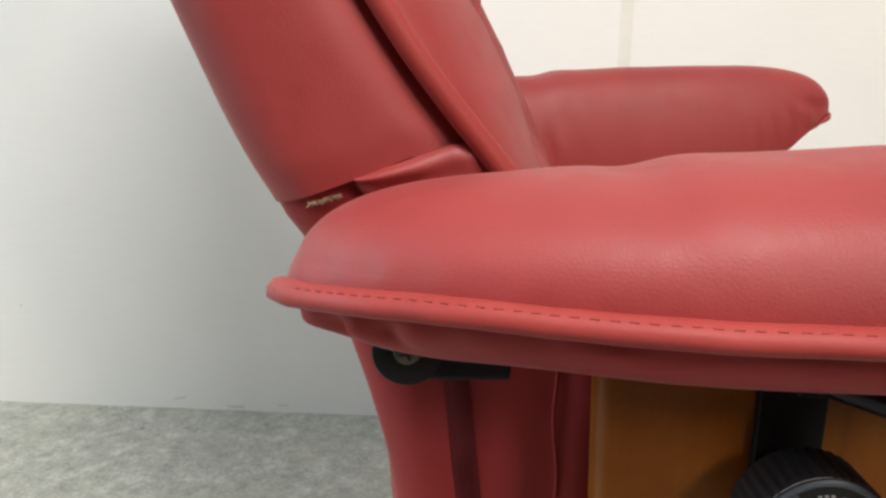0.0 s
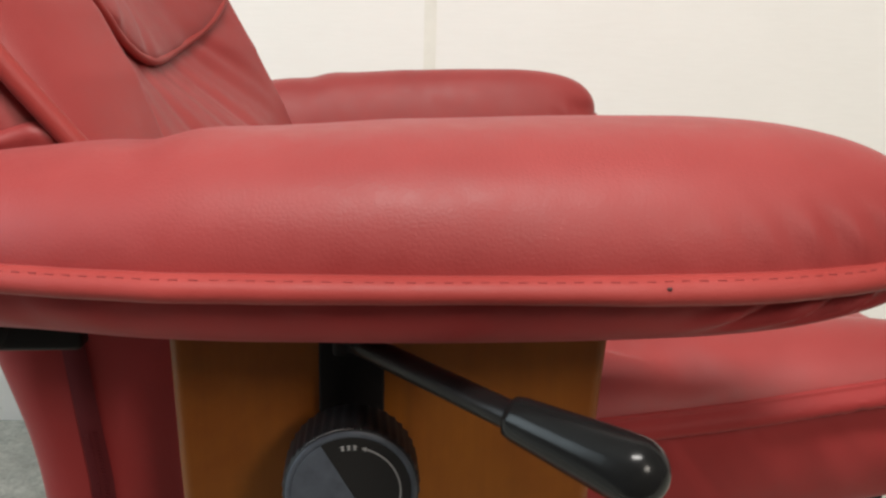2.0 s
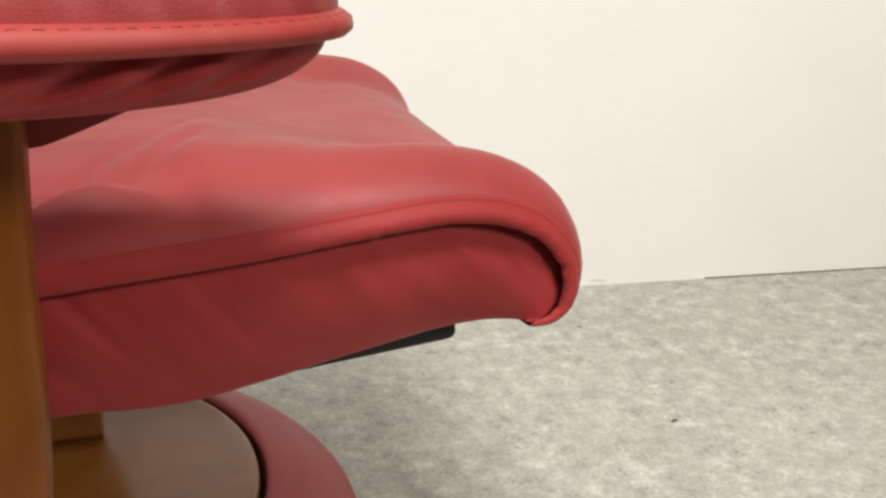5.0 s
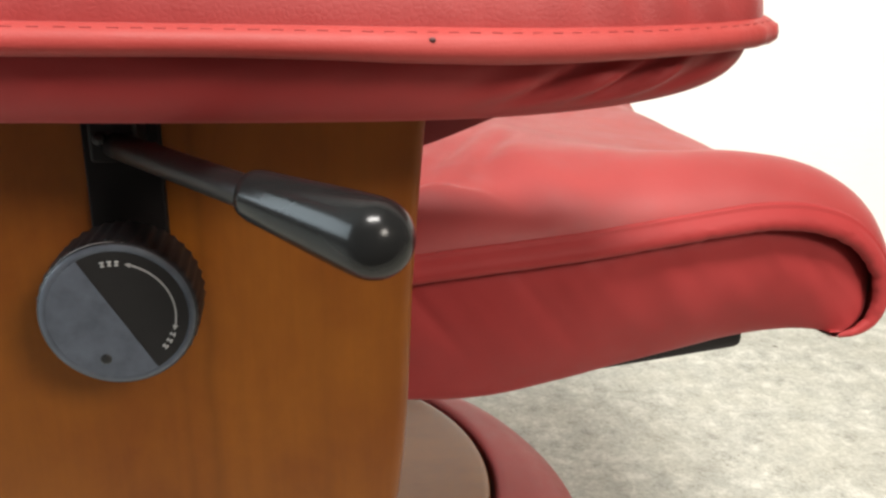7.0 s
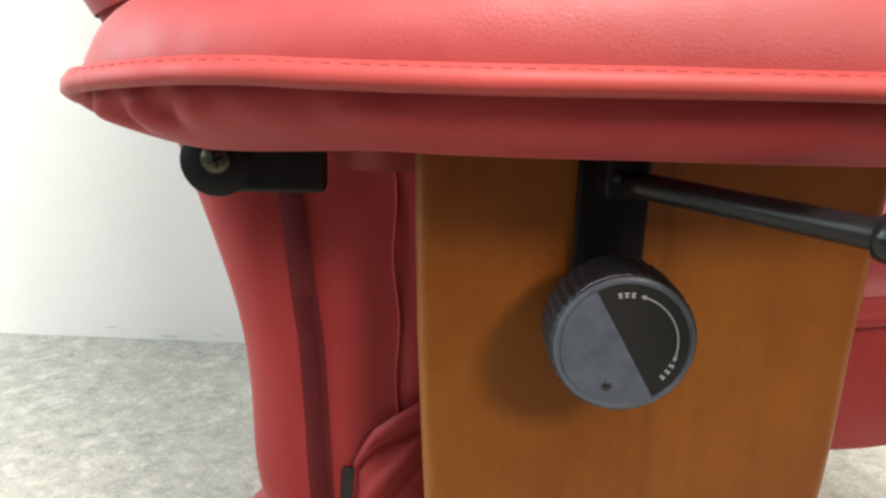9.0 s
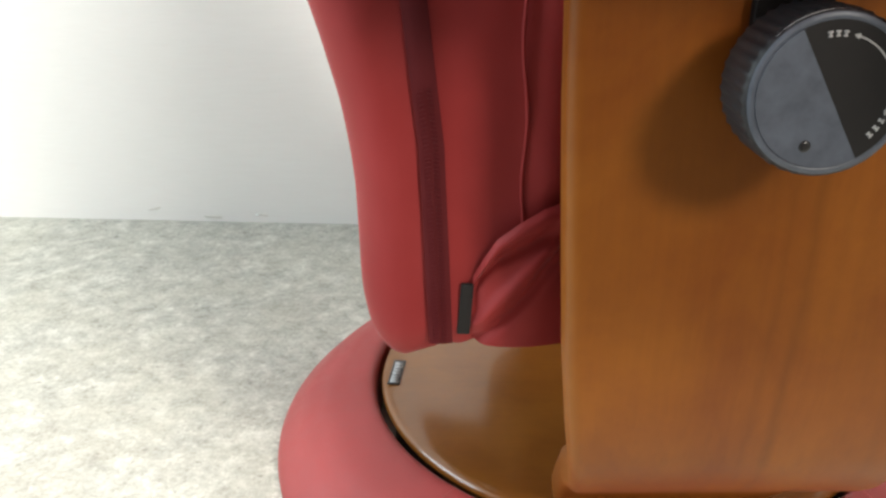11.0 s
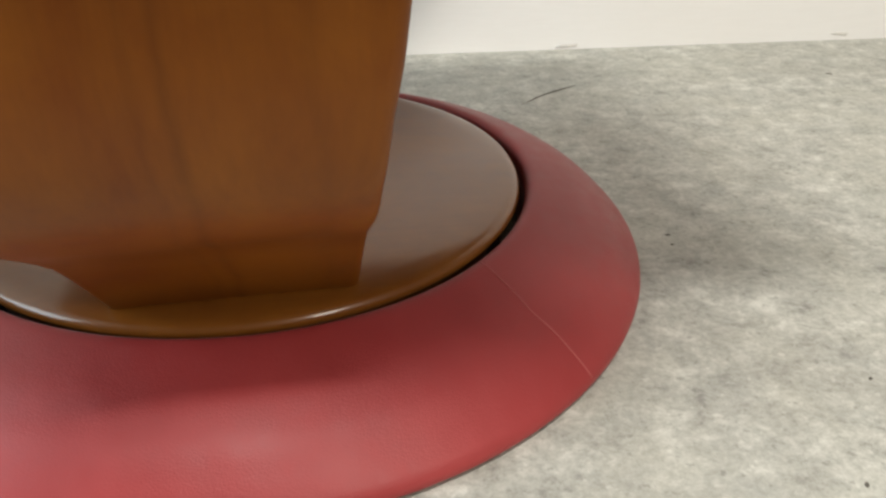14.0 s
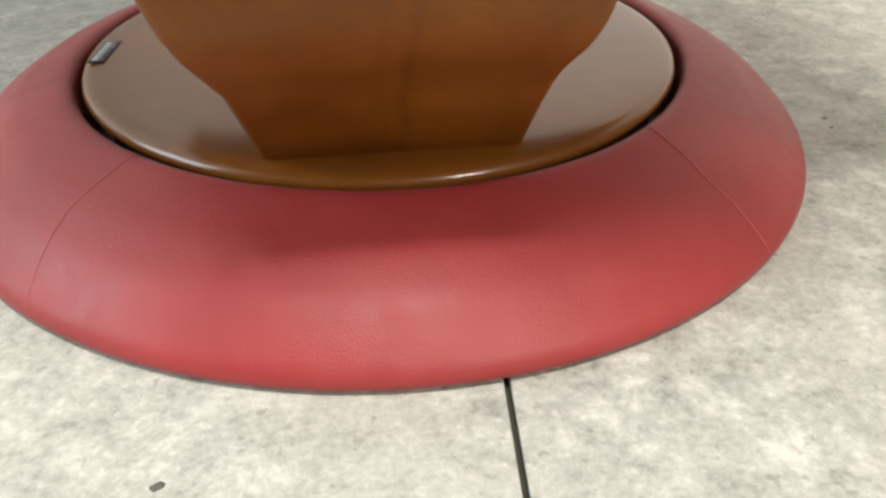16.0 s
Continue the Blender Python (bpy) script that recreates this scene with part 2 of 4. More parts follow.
def tube(points, radius, seg=10, flat=1.0, closed=False):
    """A round (or flattened in z) tube along points."""
    bm = bmesh.new()
    pts = [Vector(p) for p in points]
    n = len(pts)
    rings = []
    for i, p in enumerate(pts):
        a = pts[(i - 1) % n] if closed or i else p
        b = pts[(i + 1) % n] if closed or i < n - 1 else p
        t = (b - a).normalized()
        up = Vector((0, 0, 1)) if abs(t.z) < 0.9 else Vector((0, 1, 0))
        side = t.cross(up).normalized()
        up = side.cross(t).normalized()
        r = radius(i / max(1, n - 1)) if callable(radius) else radius
        rings.append([bm.verts.new(p + side * (r * math.cos(k * math.tau / seg)) + up * (r * flat * math.sin(k * math.tau / seg))) for k in range(seg)])
    for i in range(n if closed else n - 1):
        for k in range(seg):
            bm.faces.new((rings[i][k], rings[(i + 1) % n][k], rings[(i + 1) % n][(k + 1) % seg], rings[i][(k + 1) % seg]))
    if not closed:
        bm.faces.new(rings[0])
        bm.faces.new(rings[-1][::-1])
    return bm


def turned(profile, seg=64, cap=True):
    """A body turned round z from (radius, height) pairs."""
    bm = bmesh.new()
    rings = [[bm.verts.new((r * math.cos(k * math.tau / seg), r * math.sin(k * math.tau / seg), z)) for k in range(seg)] for r, z in profile]
    for a, b in zip(rings, rings[1:]):
        for k in range(seg):
            bm.faces.new((a[k], a[(k + 1) % seg], b[(k + 1) % seg], b[k]))
    if cap:
        bm.faces.new(rings[0][::-1])
        bm.faces.new(rings[-1])
    return bm


def slab(x0, x1, y0, y1, z0, z1):
    bm = bmesh.new()
    bmesh.ops.create_cube(bm, size=1.0)
    for v in bm.verts:
        v.co = Vector(((x0 + x1) / 2 + v.co.x * (x1 - x0), (y0 + y1) / 2 + v.co.y * (y1 - y0), (z0 + z1) / 2 + v.co.z * (z1 - z0)))
    return bm


def bent(bm, m):
    bmesh.ops.transform(bm, matrix=m, verts=bm.verts)
    return bm


def smooth_curve(knots, n=200, passes=4):
    """Points evenly spaced along a polyline, rounded at its corners."""
    k = np.array(knots, float)
    s = np.r_[0, np.cumsum(np.sqrt((np.diff(k, axis=0) ** 2).sum(1)))]
    q = np.linspace(0, s[-1], n)
    p = np.stack([np.interp(q, s, k[:, c]) for c in range(k.shape[1])], 1)
    w = max(3, n // 24)
    for _ in range(passes):
        pad = np.pad(p, ((w, w), (0, 0)), mode="reflect", reflect_type="odd")
        c = np.cumsum(np.vstack([np.zeros(p.shape[1]), pad]), 0)
        p = (c[2 * w + 1:] - c[:-2 * w - 1]) / (2 * w + 1)
    return p


def along(curve, u):
    f = min(max(u, 0.0), 1.0) * (len(curve) - 1)
    i = min(int(f), len(curve) - 2)
    return curve[i] + (curve[i + 1] - curve[i]) * (f - i)


def hill(x, c, w):
    return math.exp(-((x - c) / w) ** 2)


# ---- room ----
X0, X1, DEPTH, HIGH = -2.4, 2.7, 4.0, 2.62


def room_piece(name, bm, material, smooth=False):
    ob = link_mesh(name, bent(bm, SKEW), material, smooth)
    return tagged(ob, kind="structure")


def room_child(name, bm, material, parent, bevel=0.0):
    ob = link_mesh(name, bent(bm, SKEW), material, False)
    ob.parent = parent
    if bevel:
        md = ob.modifiers.new("edge", "BEVEL")
        md.width, md.segments = bevel, 2
    return ob


floor = room_piece("floor", slab(X0, X1, -DEPTH, 0.1, -0.1, -0.006), GROUT)
tagged(floor, "mottled grey stone-look vinyl floor in large sheets", "floor")
room_child("vinyl_sheet", slab(X0, 0.2773, -1.26, 0.006, -0.0055, 0.0), FLOOR, floor, 0.0008)
# Unseen strip added to keep bounced light off the panel and arm underside.
room_child("unseen_dark_floor", slab(X0, X1, -DEPTH, -1.262, -0.0055, -0.0004), UNSEEN_FLOOR, floor, 0.0008)
room_child("vinyl_sheet", slab(0.2806, X1, -1.26, 0.006, -0.0055, 0.0), FLOOR, floor, 0.0008)
wall = room_piece("wall_north", slab(X0, X1, 0.012, 0.12, -0.1, HIGH), ROOM)
tagged(wall, "off-white papered wall of butted boards", "wall")
for _x0, _x1, _z in ((X0, 0.257, 0.0), (0.257, 1.217, 0.0), (1.217, X1, 0.0025)):
    room_child("wall_board", slab(_x0, _x1, 0.0, 0.0115, _z + 0.0002, HIGH), WALL, wall)
room_child("joint_tape", slab(0.249, 0.266, -0.0006, 0.001, 0.0005, HIGH), TAPE, wall)


def pierced(x0, x1, y0, y1, gap, z0, z1):
    """A wall with one opening through it: gap along its longer side, z0 to z1 in height."""
    bm = bmesh.new()
    lengthwise = x1 - x0 > y1 - y0
    a, b = (x0, x1) if lengthwise else (y0, y1)
    for p, q, lo, hi in ((a, gap[0], 0.0, HIGH), (gap[1], b, 0.0, HIGH), (gap[0], gap[1], 0.0, z0), (gap[0], gap[1], z1, HIGH)):
        xs, ys = ((p, q), (y0, y1)) if lengthwise else ((x0, x1), (p, q))
        m = Matrix.Translation((sum(xs) / 2, sum(ys) / 2, (lo + hi) / 2)) @ Matrix.Diagonal((xs[1] - xs[0], ys[1] - ys[0], hi - lo, 1))
        bmesh.ops.create_cube(bm, size=1.0, matrix=m)
    return bm


# Closing walls out of view; their darkness is there to limit fill.
wall_south = tagged(room_piece("wall_south", slab(X0, X1, -DEPTH - 0.1, -DEPTH, 0, HIGH), ROOM), "unseen closing wall, dark to cut fill light", "wall")
wall_west = tagged(room_piece("wall_west", pierced(X0 - 0.1, X0, -DEPTH, 0.1, (-1.85, -0.19), 0.62, 2.28), ROOM), "unseen dark closing wall with one window", "wall")
tagged(room_piece("wall_east", slab(X1, X1 + 0.1, -DEPTH, 0.1, 0, HIGH), ROOM), "unseen closing wall in the same dark tone", "wall")
tagged(room_piece("ceiling", slab(X0, X1, -DEPTH, 0.1, HIGH, HIGH + 0.1), CEILING), "unseen plain grey ceiling", "ceiling")



WHITE_FRAME = plain("white_frame_paint", (0.70, 0.69, 0.66), 0.5, var=0.04)


def window(name, turn, y, z, wide, high):
    """A white frame and sill set into an opening, on the room's face of the wall."""
    place = pose(0, 0, 0, 0, 0, turn)

    def bar(x0, x1, z0, z1, d0, d1):
        return bent(slab(x0, x1, d0, d1, z0, z1), Matrix.Translation(y) @ place)
    w, h = wide / 2, high / 2
    frame_ob = room_piece(name, bar(-w - 0.05, w + 0.05, z + h - 0.02, z + h + 0.05, -0.03, 0.03), WHITE_FRAME)
    tagged(frame_ob, "unseen window letting in daylight, its white frame added", "window")
    room_child("window_sill", bar(-w - 0.08, w + 0.08, z - h - 0.05, z - h + 0.02, -0.03, 0.09), WHITE_FRAME, frame_ob, 0.003)
    for x0 in (-w - 0.05, w - 0.02):
        room_child("window_frame", bar(x0, x0 + 0.07, z - h + 0.021, z + h - 0.021, -0.03, 0.03), WHITE_FRAME, frame_ob, 0.003)


# Unseen window, assumed from the cool light at the left; its frame is added.
window("window_1", -90, Vector((X0, -1.02, 0)), 1.45, 1.66, 1.66)
# Unseen body added round the lamp that the arm's shadow points to.
fixture = link_mesh("ceiling_fixture", slab(-0.28, 0.68, -0.70, -0.30, 2.405, 2.4495), WHITE_FRAME, False)
tagged(fixture, "unseen light fixture, its long white body added round the ceiling lamp", "lamp", kind="structure")
for _x in (-0.15, 0.55):
    _rod = link_mesh("rod", tube([(_x, -0.5, 2.4495), (_x, -0.5, HIGH)], 0.006, 10), WHITE_FRAME)
    _rod.parent = fixture
# Added housing for the aimed light, unseen and placed by the knob's shadow.
_head = look(AIMED_AT, (0.16, 0.30, 0.35))
head = link_mesh("lamp_head", bent(slab(-0.40, 0.40, -0.40, 0.40, 0.004, 0.07), _head), WHITE_FRAME, False)
tagged(head, "unseen lamp head, its square white body added round the aimed lamp", "lamp", kind="structure")
_top = _head @ Vector((0, 0, 0.068))
_rod = link_mesh("rod", tube([_top, (_top.x, _top.y, HIGH)], 0.006, 10), WHITE_FRAME)
_rod.parent = head

# ---- recliner ----
chair = new("recliner_chair")
chair.location = BASE
tagged(chair, "red leather recliner armchair with wooden side panels and round padded foot", "armchair")

# foot: padded ring and wooden disc
DISC_R = 0.2113
ring_curve = smooth_curve([(0.2168, 0.012), (0.2168, 0.054), (0.2172, 0.0610), (0.2190, 0.0627), (0.2225, 0.0628), (0.232, 0.0604), (0.260, 0.0505), (0.285, 0.0360), (0.3022, 0.0200), (0.3115, 0.0095), (0.3110, 0.0012), (0.300, 0.0004), (0.27, 0.0004)], 90, 1)


def ring_point(u, v):
    r, z = along(ring_curve, v)
    a = u * math.tau
    z += 0.0012 * math.sin(3 * a + 1.0) * math.sin(math.pi * v)
    k = max(0.0, (r - 0.22) / 0.09)
    r -= 0.0012 + 0.0038 * k
    return BASE + Vector((r * math.cos(a) + 0.0005, r * math.sin(a) - 0.0030 - 0.0054 * k, max(z, 0.0004)))


base_ring = part("base_ring", grid(ring_point, 220, 60, close_u=True), LEATHER_BASE, chair, "padded red leather ring round the wooden disc")
for _s, _r2 in ((-49, 0.0005), (-134, 0.00035)):
    _pts = []
    for _k in range(24):
        _u = 0.24 + 0.52 * _k / 23
        _a = radians(_s + math.copysign(1.5 - 3.2 * _k / 23, -_s))
        _pts.append(ring_point(_a / math.tau, _u) + Vector((0, 0, 0.0001)))
    part("seam", tube(_pts, _r2, 6), PALE_SEAM, base_ring, "thin pale seam")
base_disc = part("base_disc", bent(turned([(0.0, 0.02), (0.19, 0.02), (0.2028, 0.046), (0.2078, 0.0545), (DISC_R, 0.0580), (0.2108, 0.0605), (0.2096, 0.0628), (0.2073, 0.0641), (0.2028, 0.0650), (0.190, 0.0660), (0.15, 0.0670), (0.06, 0.0674), (0.0, 0.0674)], 128, cap=False), Matrix.Translation(BASE + Vector((0.0005, -0.0044, 0)))), WOOD_DISC, chair, "glossy brown wooden disc")
base_core = part("base_core", bent(turned([(0.0, 0.0005), (0.2, 0.0005), (0.2, 0.021), (0.0, 0.021)], 48, cap=False), Matrix.Translation(BASE)), DARK_GAP, chair)
LABEL = Matrix.Translation((-0.0112, 0.6645, 0.0655)) @ pose(0, 0, 0, 0, 0, -7)
maker_label = part("maker_label", bent(slab(-0.0055, 0.0055, -0.0205, 0.0205, 0, 0.0012), LABEL), BLACK_FACE, base_disc, "small black maker's label with pale bars", bevel=0.0003)
for _k, (_a, _b2) in enumerate(((-0.0185, -0.0155), (-0.0145, -0.011), (-0.010, -0.0085), (-0.0075, -0.0065), (-0.005, 0.0), (0.0015, 0.005), (0.0065, 0.0105), (0.012, 0.016))):
    part("bar", bent(slab(-0.0034, 0.0034 if _k % 3 else 0.0046, _a, _b2, 0.0010, 0.0015), LABEL), WHITE_INK, maker_label)


def far(bm, shift=0.0):
    """The mirrored twin of a part on the chair's other side."""
    for v in bm.verts:
        v.co.y = 2 * YM - v.co.y
        v.co.x += shift
    return bm


# side panels: one bent board, straight above and curling in towards the foot
PANEL_FACE = smooth_curve([(0.337, 0.486), (0.337, 0.30), (0.338, 0.255), (0.342, 0.222), (0.352, 0.190), (0.373, 0.1645), (0.400, 0.1475), (0.4250, 0.1290), (0.4550, 0.0985), (0.4835, 0.0675), (0.4900, 0.0600)], 140, 1)


def panel_edges(z):
    l = np.interp(z, [0.06, 0.128, 0.136, 0.148, 0.165, 0.19, 0.22, 0.265, 0.32, 0.385, 0.478], [0.1075, 0.1005, 0.0980, 0.0965, 0.0945, 0.0905, 0.0865, 0.0820, 0.0785, 0.0750, 0.0722])
    r = np.interp(z, [0.06, 0.10, 0.128, 0.150, 0.185, 0.222, 0.246, 0.27, 0.30, 0.33, 0.385, 0.42, 0.454, 0.478], [0.2562, 0.2568, 0.2575, 0.2582, 0.2595, 0.2635, 0.2678, 0.2708, 0.2738, 0.2756, 0.2768, 0.2786, 0.2808, 0.2825])
    return float(l), float(r)


def panel_board():
    t = 0.026

    def fn(u, v):
        y, z = along(PANEL_FACE, u)
        y2, z2 = along(PANEL_FACE, min(u + 0.02, 1.0))
        y1, z1 = along(PANEL_FACE, max(u - 0.02, 0.0))
        d = Vector((0, y2 - y1, z2 - z1)).normalized()
        nrm = Vector((0, -d.z, d.y))            # into the board
        l, r = panel_edges(z)
        rad = 0.007
        loop = []
        for cx, cn, a0 in ((l + rad, rad, 180), (r - rad, rad, 270), (r - rad, t - rad, 0), (l + rad, t - rad, 90)):
            for k in range(6):
                a = radians(a0 + 90 * k / 5)
                loop.append((cx + rad * math.cos(a), cn + rad * math.sin(a)))
        x, q = loop[int(round(v * len(loop))) % len(loop)]
        return Vector((x, y, z)) + nrm * q
    bm = grid(fn, 110, 24, close_v=True)
    bm.verts.ensure_lookup_table()
    bm.faces.new([bm.verts[k] for k in range(24)])
    bm.faces.new([bm.verts[109 * 24 + k] for k in range(24)][::-1])
    return bm


panel = part("side_panel", panel_board(), WOOD, chair, "orange-brown lacquered bent wooden side panel")
panel_far = part("side_panel", far(panel_board()), WOOD, chair, "orange-brown lacquered bent wooden side panel")

# armrests
ARM_C, ARM_A, ARM_B, ARM_N = Vector((0.1665, 0.304)), 0.2328, 0.0690, 2.5


def arm_outline(th, grow=0.0):
    c, s = math.cos(th), math.sin(th)
    n = 2.9 if c > 0 and s < 0 else ARM_N               # the outer front corner is fuller
    x = (ARM_A + grow - (0.002 if c > 0 else 0.0)) * math.copysign(abs(c) ** (2 / n), c)
    y = (ARM_B + grow) * math.copysign(abs(s) ** (2 / n), s)
    if x < 0.05:
        y += 0.042 * ((0.05 - x) / 0.285) ** 2
    return Vector((ARM_C.x + x, ARM_C.y + y))


def arm_normal(th):
    c, q = math.cos(th), math.sin(th)
    return Vector((math.copysign(abs(c) ** 1.2, c) / ARM_A, math.copysign(abs(q) ** 1.2, q) / ARM_B)).normalized()


def arm_level(x):
    z = 0.5078 - 0.0015 * min(1.0, max(0.0, (0.14 - x) / 0.1))
    if x < 0.03:
        z -= 0.013 * ((0.03 - x) / 0.10) ** 2
    if x > 0.3:
        z += 0.002 * ((x - 0.3) / 0.1) ** 2
    return z


def inner(th):
    """0 on the arm's outer side, 1 on its inner side, where the cover hangs lower and has no welt."""
    k = min(1.0, max(0.0, (math.sin(th) - 0.06) / 0.34))
    return k * k * (3 - 2 * k)


def arm_top(u, v):
    th, ph = u * math.tau, v * math.pi / 2
    fore = max(0.0, math.cos(th)) ** 2                  # the front end is fuller
    s = max(math.cos(ph), 0.0) ** (0.72 - 0.15 * fore)
    h = math.sin(ph) ** 0.92
    o = arm_outline(th, -0.0015 + 0.0045 * max(0.0, math.cos(th)) ** 2 - 0.006 * max(0.0, -math.cos(th)) ** 5 * min(1.0, 0.45 + v / 0.25))
    mid = Vector((ARM_C.x + (o.x - ARM_C.x) * 0.55, ARM_C.y + 0.012))
    p = mid + (o - mid) * s
    low = arm_level(o.x) + 0.002 - inner(th) * float(np.interp(o.x, [-0.03, 0.0, 0.04, 0.265, 0.285, 0.32, 0.345, 0.375, 0.39], [0.0, 0.02, 0.058, 0.066, 0.062, 0.047, 0.034, 0.010, 0.0]))
    crest = 0.5105 + float(np.interp(p.x, [-0.05, 0.029, 0.094, 0.172, 0.261, 0.30, 0.34, 0.37], [0.027, 0.0325, 0.0405, 0.0462, 0.0490, 0.0494, 0.0486, 0.0478]))
    z = low + (crest - low) * h
    # soft gathers above the seam
    tuck = hill(v, 0.16, 0.13)
    fold = 0.0013 * tuck * math.sin(o.x * 330 + 6 * v) * (hill(o.x, 0.35, 0.06) + 0.25 * hill(o.x, -0.03, 0.04))
    fold += 0.003 * inner(th) * tuck * math.sin(o.x * 190 + 9 * v) * (hill(o.x, 0.385, 0.02) + hill(o.x, 0.05, 0.05))
    z += 0.0007 * noise.noise((p.x * 22, p.y * 22, 1.7)) - 0.0016 * hill(p.x, 0.075, 0.012) * h + 0.001 * hill(p.x, 0.10, 0.015) * h
    out = arm_normal(th) * fold
    return Vector((p.x + out.x, p.y + out.y, z))


def arm_bottom(u, v):
    th, ph = u * math.tau, v * math.pi / 2
    s = max(math.cos(ph), 0.0) ** 0.40
    h = math.sin(ph) ** 0.85
    o = arm_outline(th, -0.0065 + 0.0055 * max(0.0, math.cos(th)) ** 3 - 0.0015 * max(0.0, -math.cos(th)) ** 4 - 0.014 * inner(th))
    p = ARM_C + (o - ARM_C) * s
    sx = o.x + 0.035 * (v - 0.2)
    fold = 0.0042 * hill(v, 0.22, 0.15) * (0.8 * hill(sx, 0.301, 0.006) - hill(sx, 0.314, 0.005) + hill(sx, 0.327, 0.006) - 0.9 * hill(sx, 0.339, 0.005) + 0.8 * hill(sx, 0.350, 0.005) - 0.7 * hill(sx, 0.364, 0.006) + 1.1 * hill(sx, -0.052, 0.005) - 1.2 * hill(sx, -0.042, 0.004) + 0.9 * hill(sx, -0.033, 0.005) - 0.9 * hill(sx, -0.021, 0.005) + 0.6 * hill(sx, -0.010, 0.006))
    fold += 0.0018 * hill(v, 0.3, 0.25) * noise.noise((o.x * 40, o.y * 30, 5.0))
    fold += 0.0014 * hill(v, 0.12, 0.14) * noise.noise((sx * 110, o.y * 30 + v * 3, 8.0))    # short puckers under the welt
    out = arm_normal(th) * fold
    end = abs((p.x - ARM_C.x) / ARM_A)
    flat = min(1.0, max(0.0, (0.8 - s) / 0.4))
    z = arm_level(o.x) * (1 - flat) + arm_level(p.x) * flat - 0.003 - (0.0272 + 0.0030 * end ** 2 - 0.0017 * end ** 6) * h
    return Vector((p.x + out.x, p.y + out.y, z))


def arm_welt(u, v):
    """A flat stitched band, creased along the stitches and full below."""
    th, a = -math.pi - 0.5 + (math.pi + 1.0) * u, v * math.tau
    thin = min(1.0, 8 * u, 8 * (1 - u)) ** 0.5
    wob = 0.0008 * noise.noise((11 * math.cos(th), 11 * math.sin(th), 2.0)) + 0.0003 * noise.noise((60 * math.cos(th), 60 * math.sin(th), 4.0))
    c, q = math.cos(a), math.sin(a)
    r = 1.0 - 0.16 * hill(a, 1.02, 0.16) + 0.05 * hill(a, 1.45, 0.2) + 0.08 * hill(a, 5.6, 0.5)
    out = -0.004 * (1 - thin) + 0.0012 + (0.0069 * math.copysign(abs(c) ** 0.85, c) * r + wob) * thin
    up = ((0.0052 if q > 0 else 0.0043) * math.copysign(abs(q) ** 0.9, q) * r - 0.0005) * thin - 0.012 * (1 - thin)
    tail = hill(math.cos(th), -1.0, 0.25)               # the band narrows a little round the rear end
    out -= tail * (0.0015 + 0.0013 * math.cos(a))
    up -= 0.015 * hill(th, -math.pi - 0.26, 0.26)       # and hangs lower on the inner side
    o = arm_outline(th, out)
    sag = -0.0016 * hill(o.x, 0.29, 0.05) + 0.0008 * hill(o.x, 0.2, 0.05)
    return Vector((o.x, o.y, arm_level(o.x) + up + sag * (0.6 - 0.4 * math.sin(a))))


def arm_stitches():
    bm = bmesh.new()
    path = [arm_outline(-k * math.pi / 2000) for k in range(2001)]
    s = 0.0
    rnd = random.Random(11)
    for k, (a, b) in enumerate(zip(path, path[1:])):
        s += (b - a).length
        if s > 0.0060 and b.x > -0.052:
            s = rnd.uniform(-0.0003, 0.0003)
            u = (math.pi + 0.5 - (k + 1) * math.pi / 2000) / (math.pi + 1.0)
            seat_at = arm_welt(u, 1.02 / math.tau)      # in the crease of the band
            d = (arm_welt(u - 0.002, 1.02 / math.tau) - seat_at).normalized()
            out = Vector((d.y, -d.x, 0)).normalized()
            if out.dot(Vector((seat_at.x - ARM_C.x, seat_at.y - ARM_C.y, 0))) < 0:
                out = -out
            c = seat_at + out * 0.00015 + Vector((0, 0, 0.00015))
            up = d.cross(out)
            m = Matrix(((d.x, out.x, up.x, c.x), (d.y, out.y, up.y, c.y), (d.z, out.z, up.z, c.z), (0, 0, 0, 1)))
            bmesh.ops.create_cube(bm, size=1.0, matrix=m @ Matrix.Diagonal((0.0032, 0.0008, 0.0007, 1)))
    return bm


def armrest(twin, label):
    f = (lambda bm: far(bm, 0.030)) if twin else (lambda bm: bm)
    pad = part("armrest", f(grid(arm_top, 240, 36, close_u=True)), LEATHER_ARM, chair, label)
    # The dull red stands in for deeper shade under the arm.
    part("lower_pad", f(grid(arm_bottom, 240, 40, close_u=True)), DULL_RED, pad, "smooth underside pad of red leather")
    part("welt", f(grid(arm_welt, 260, 14, close_v=True)), WELT, pad, "rounded red leather welt")
    part("stitching", f(arm_stitches()), THREAD, pad, "fine red stitches along the band", smooth=False)
    return pad


arm = armrest(False, "padded red leather armrest, gathered at its front end")
arm_far = armrest(True, "padded red leather armrest beside the wall")
_bl = bmesh.new()
bmesh.ops.create_icosphere(_bl, subdivisions=2, radius=0.0011)
_at = min((arm_welt(0.35 + 0.0005 * k, 0.07) for k in range(900)), key=lambda p: abs(p.x - 0.2655) + (p.y > 0.3))
part("blotch", bent(_bl, Matrix.Translation(_at) @ Matrix.Diagonal((1.0, 0.5, 0.7, 1))), SPOT, arm, "small dark pen-like spot")
part("arm_support", slab(0.09, 0.265, 0.341, 0.364, 0.462, 0.4782), BLACK_STEEL, arm, bevel=0.002)
part("arm_support", far(slab(0.09, 0.265, 0.341, 0.364, 0.462, 0.4782)), BLACK_STEEL, arm_far, bevel=0.002)

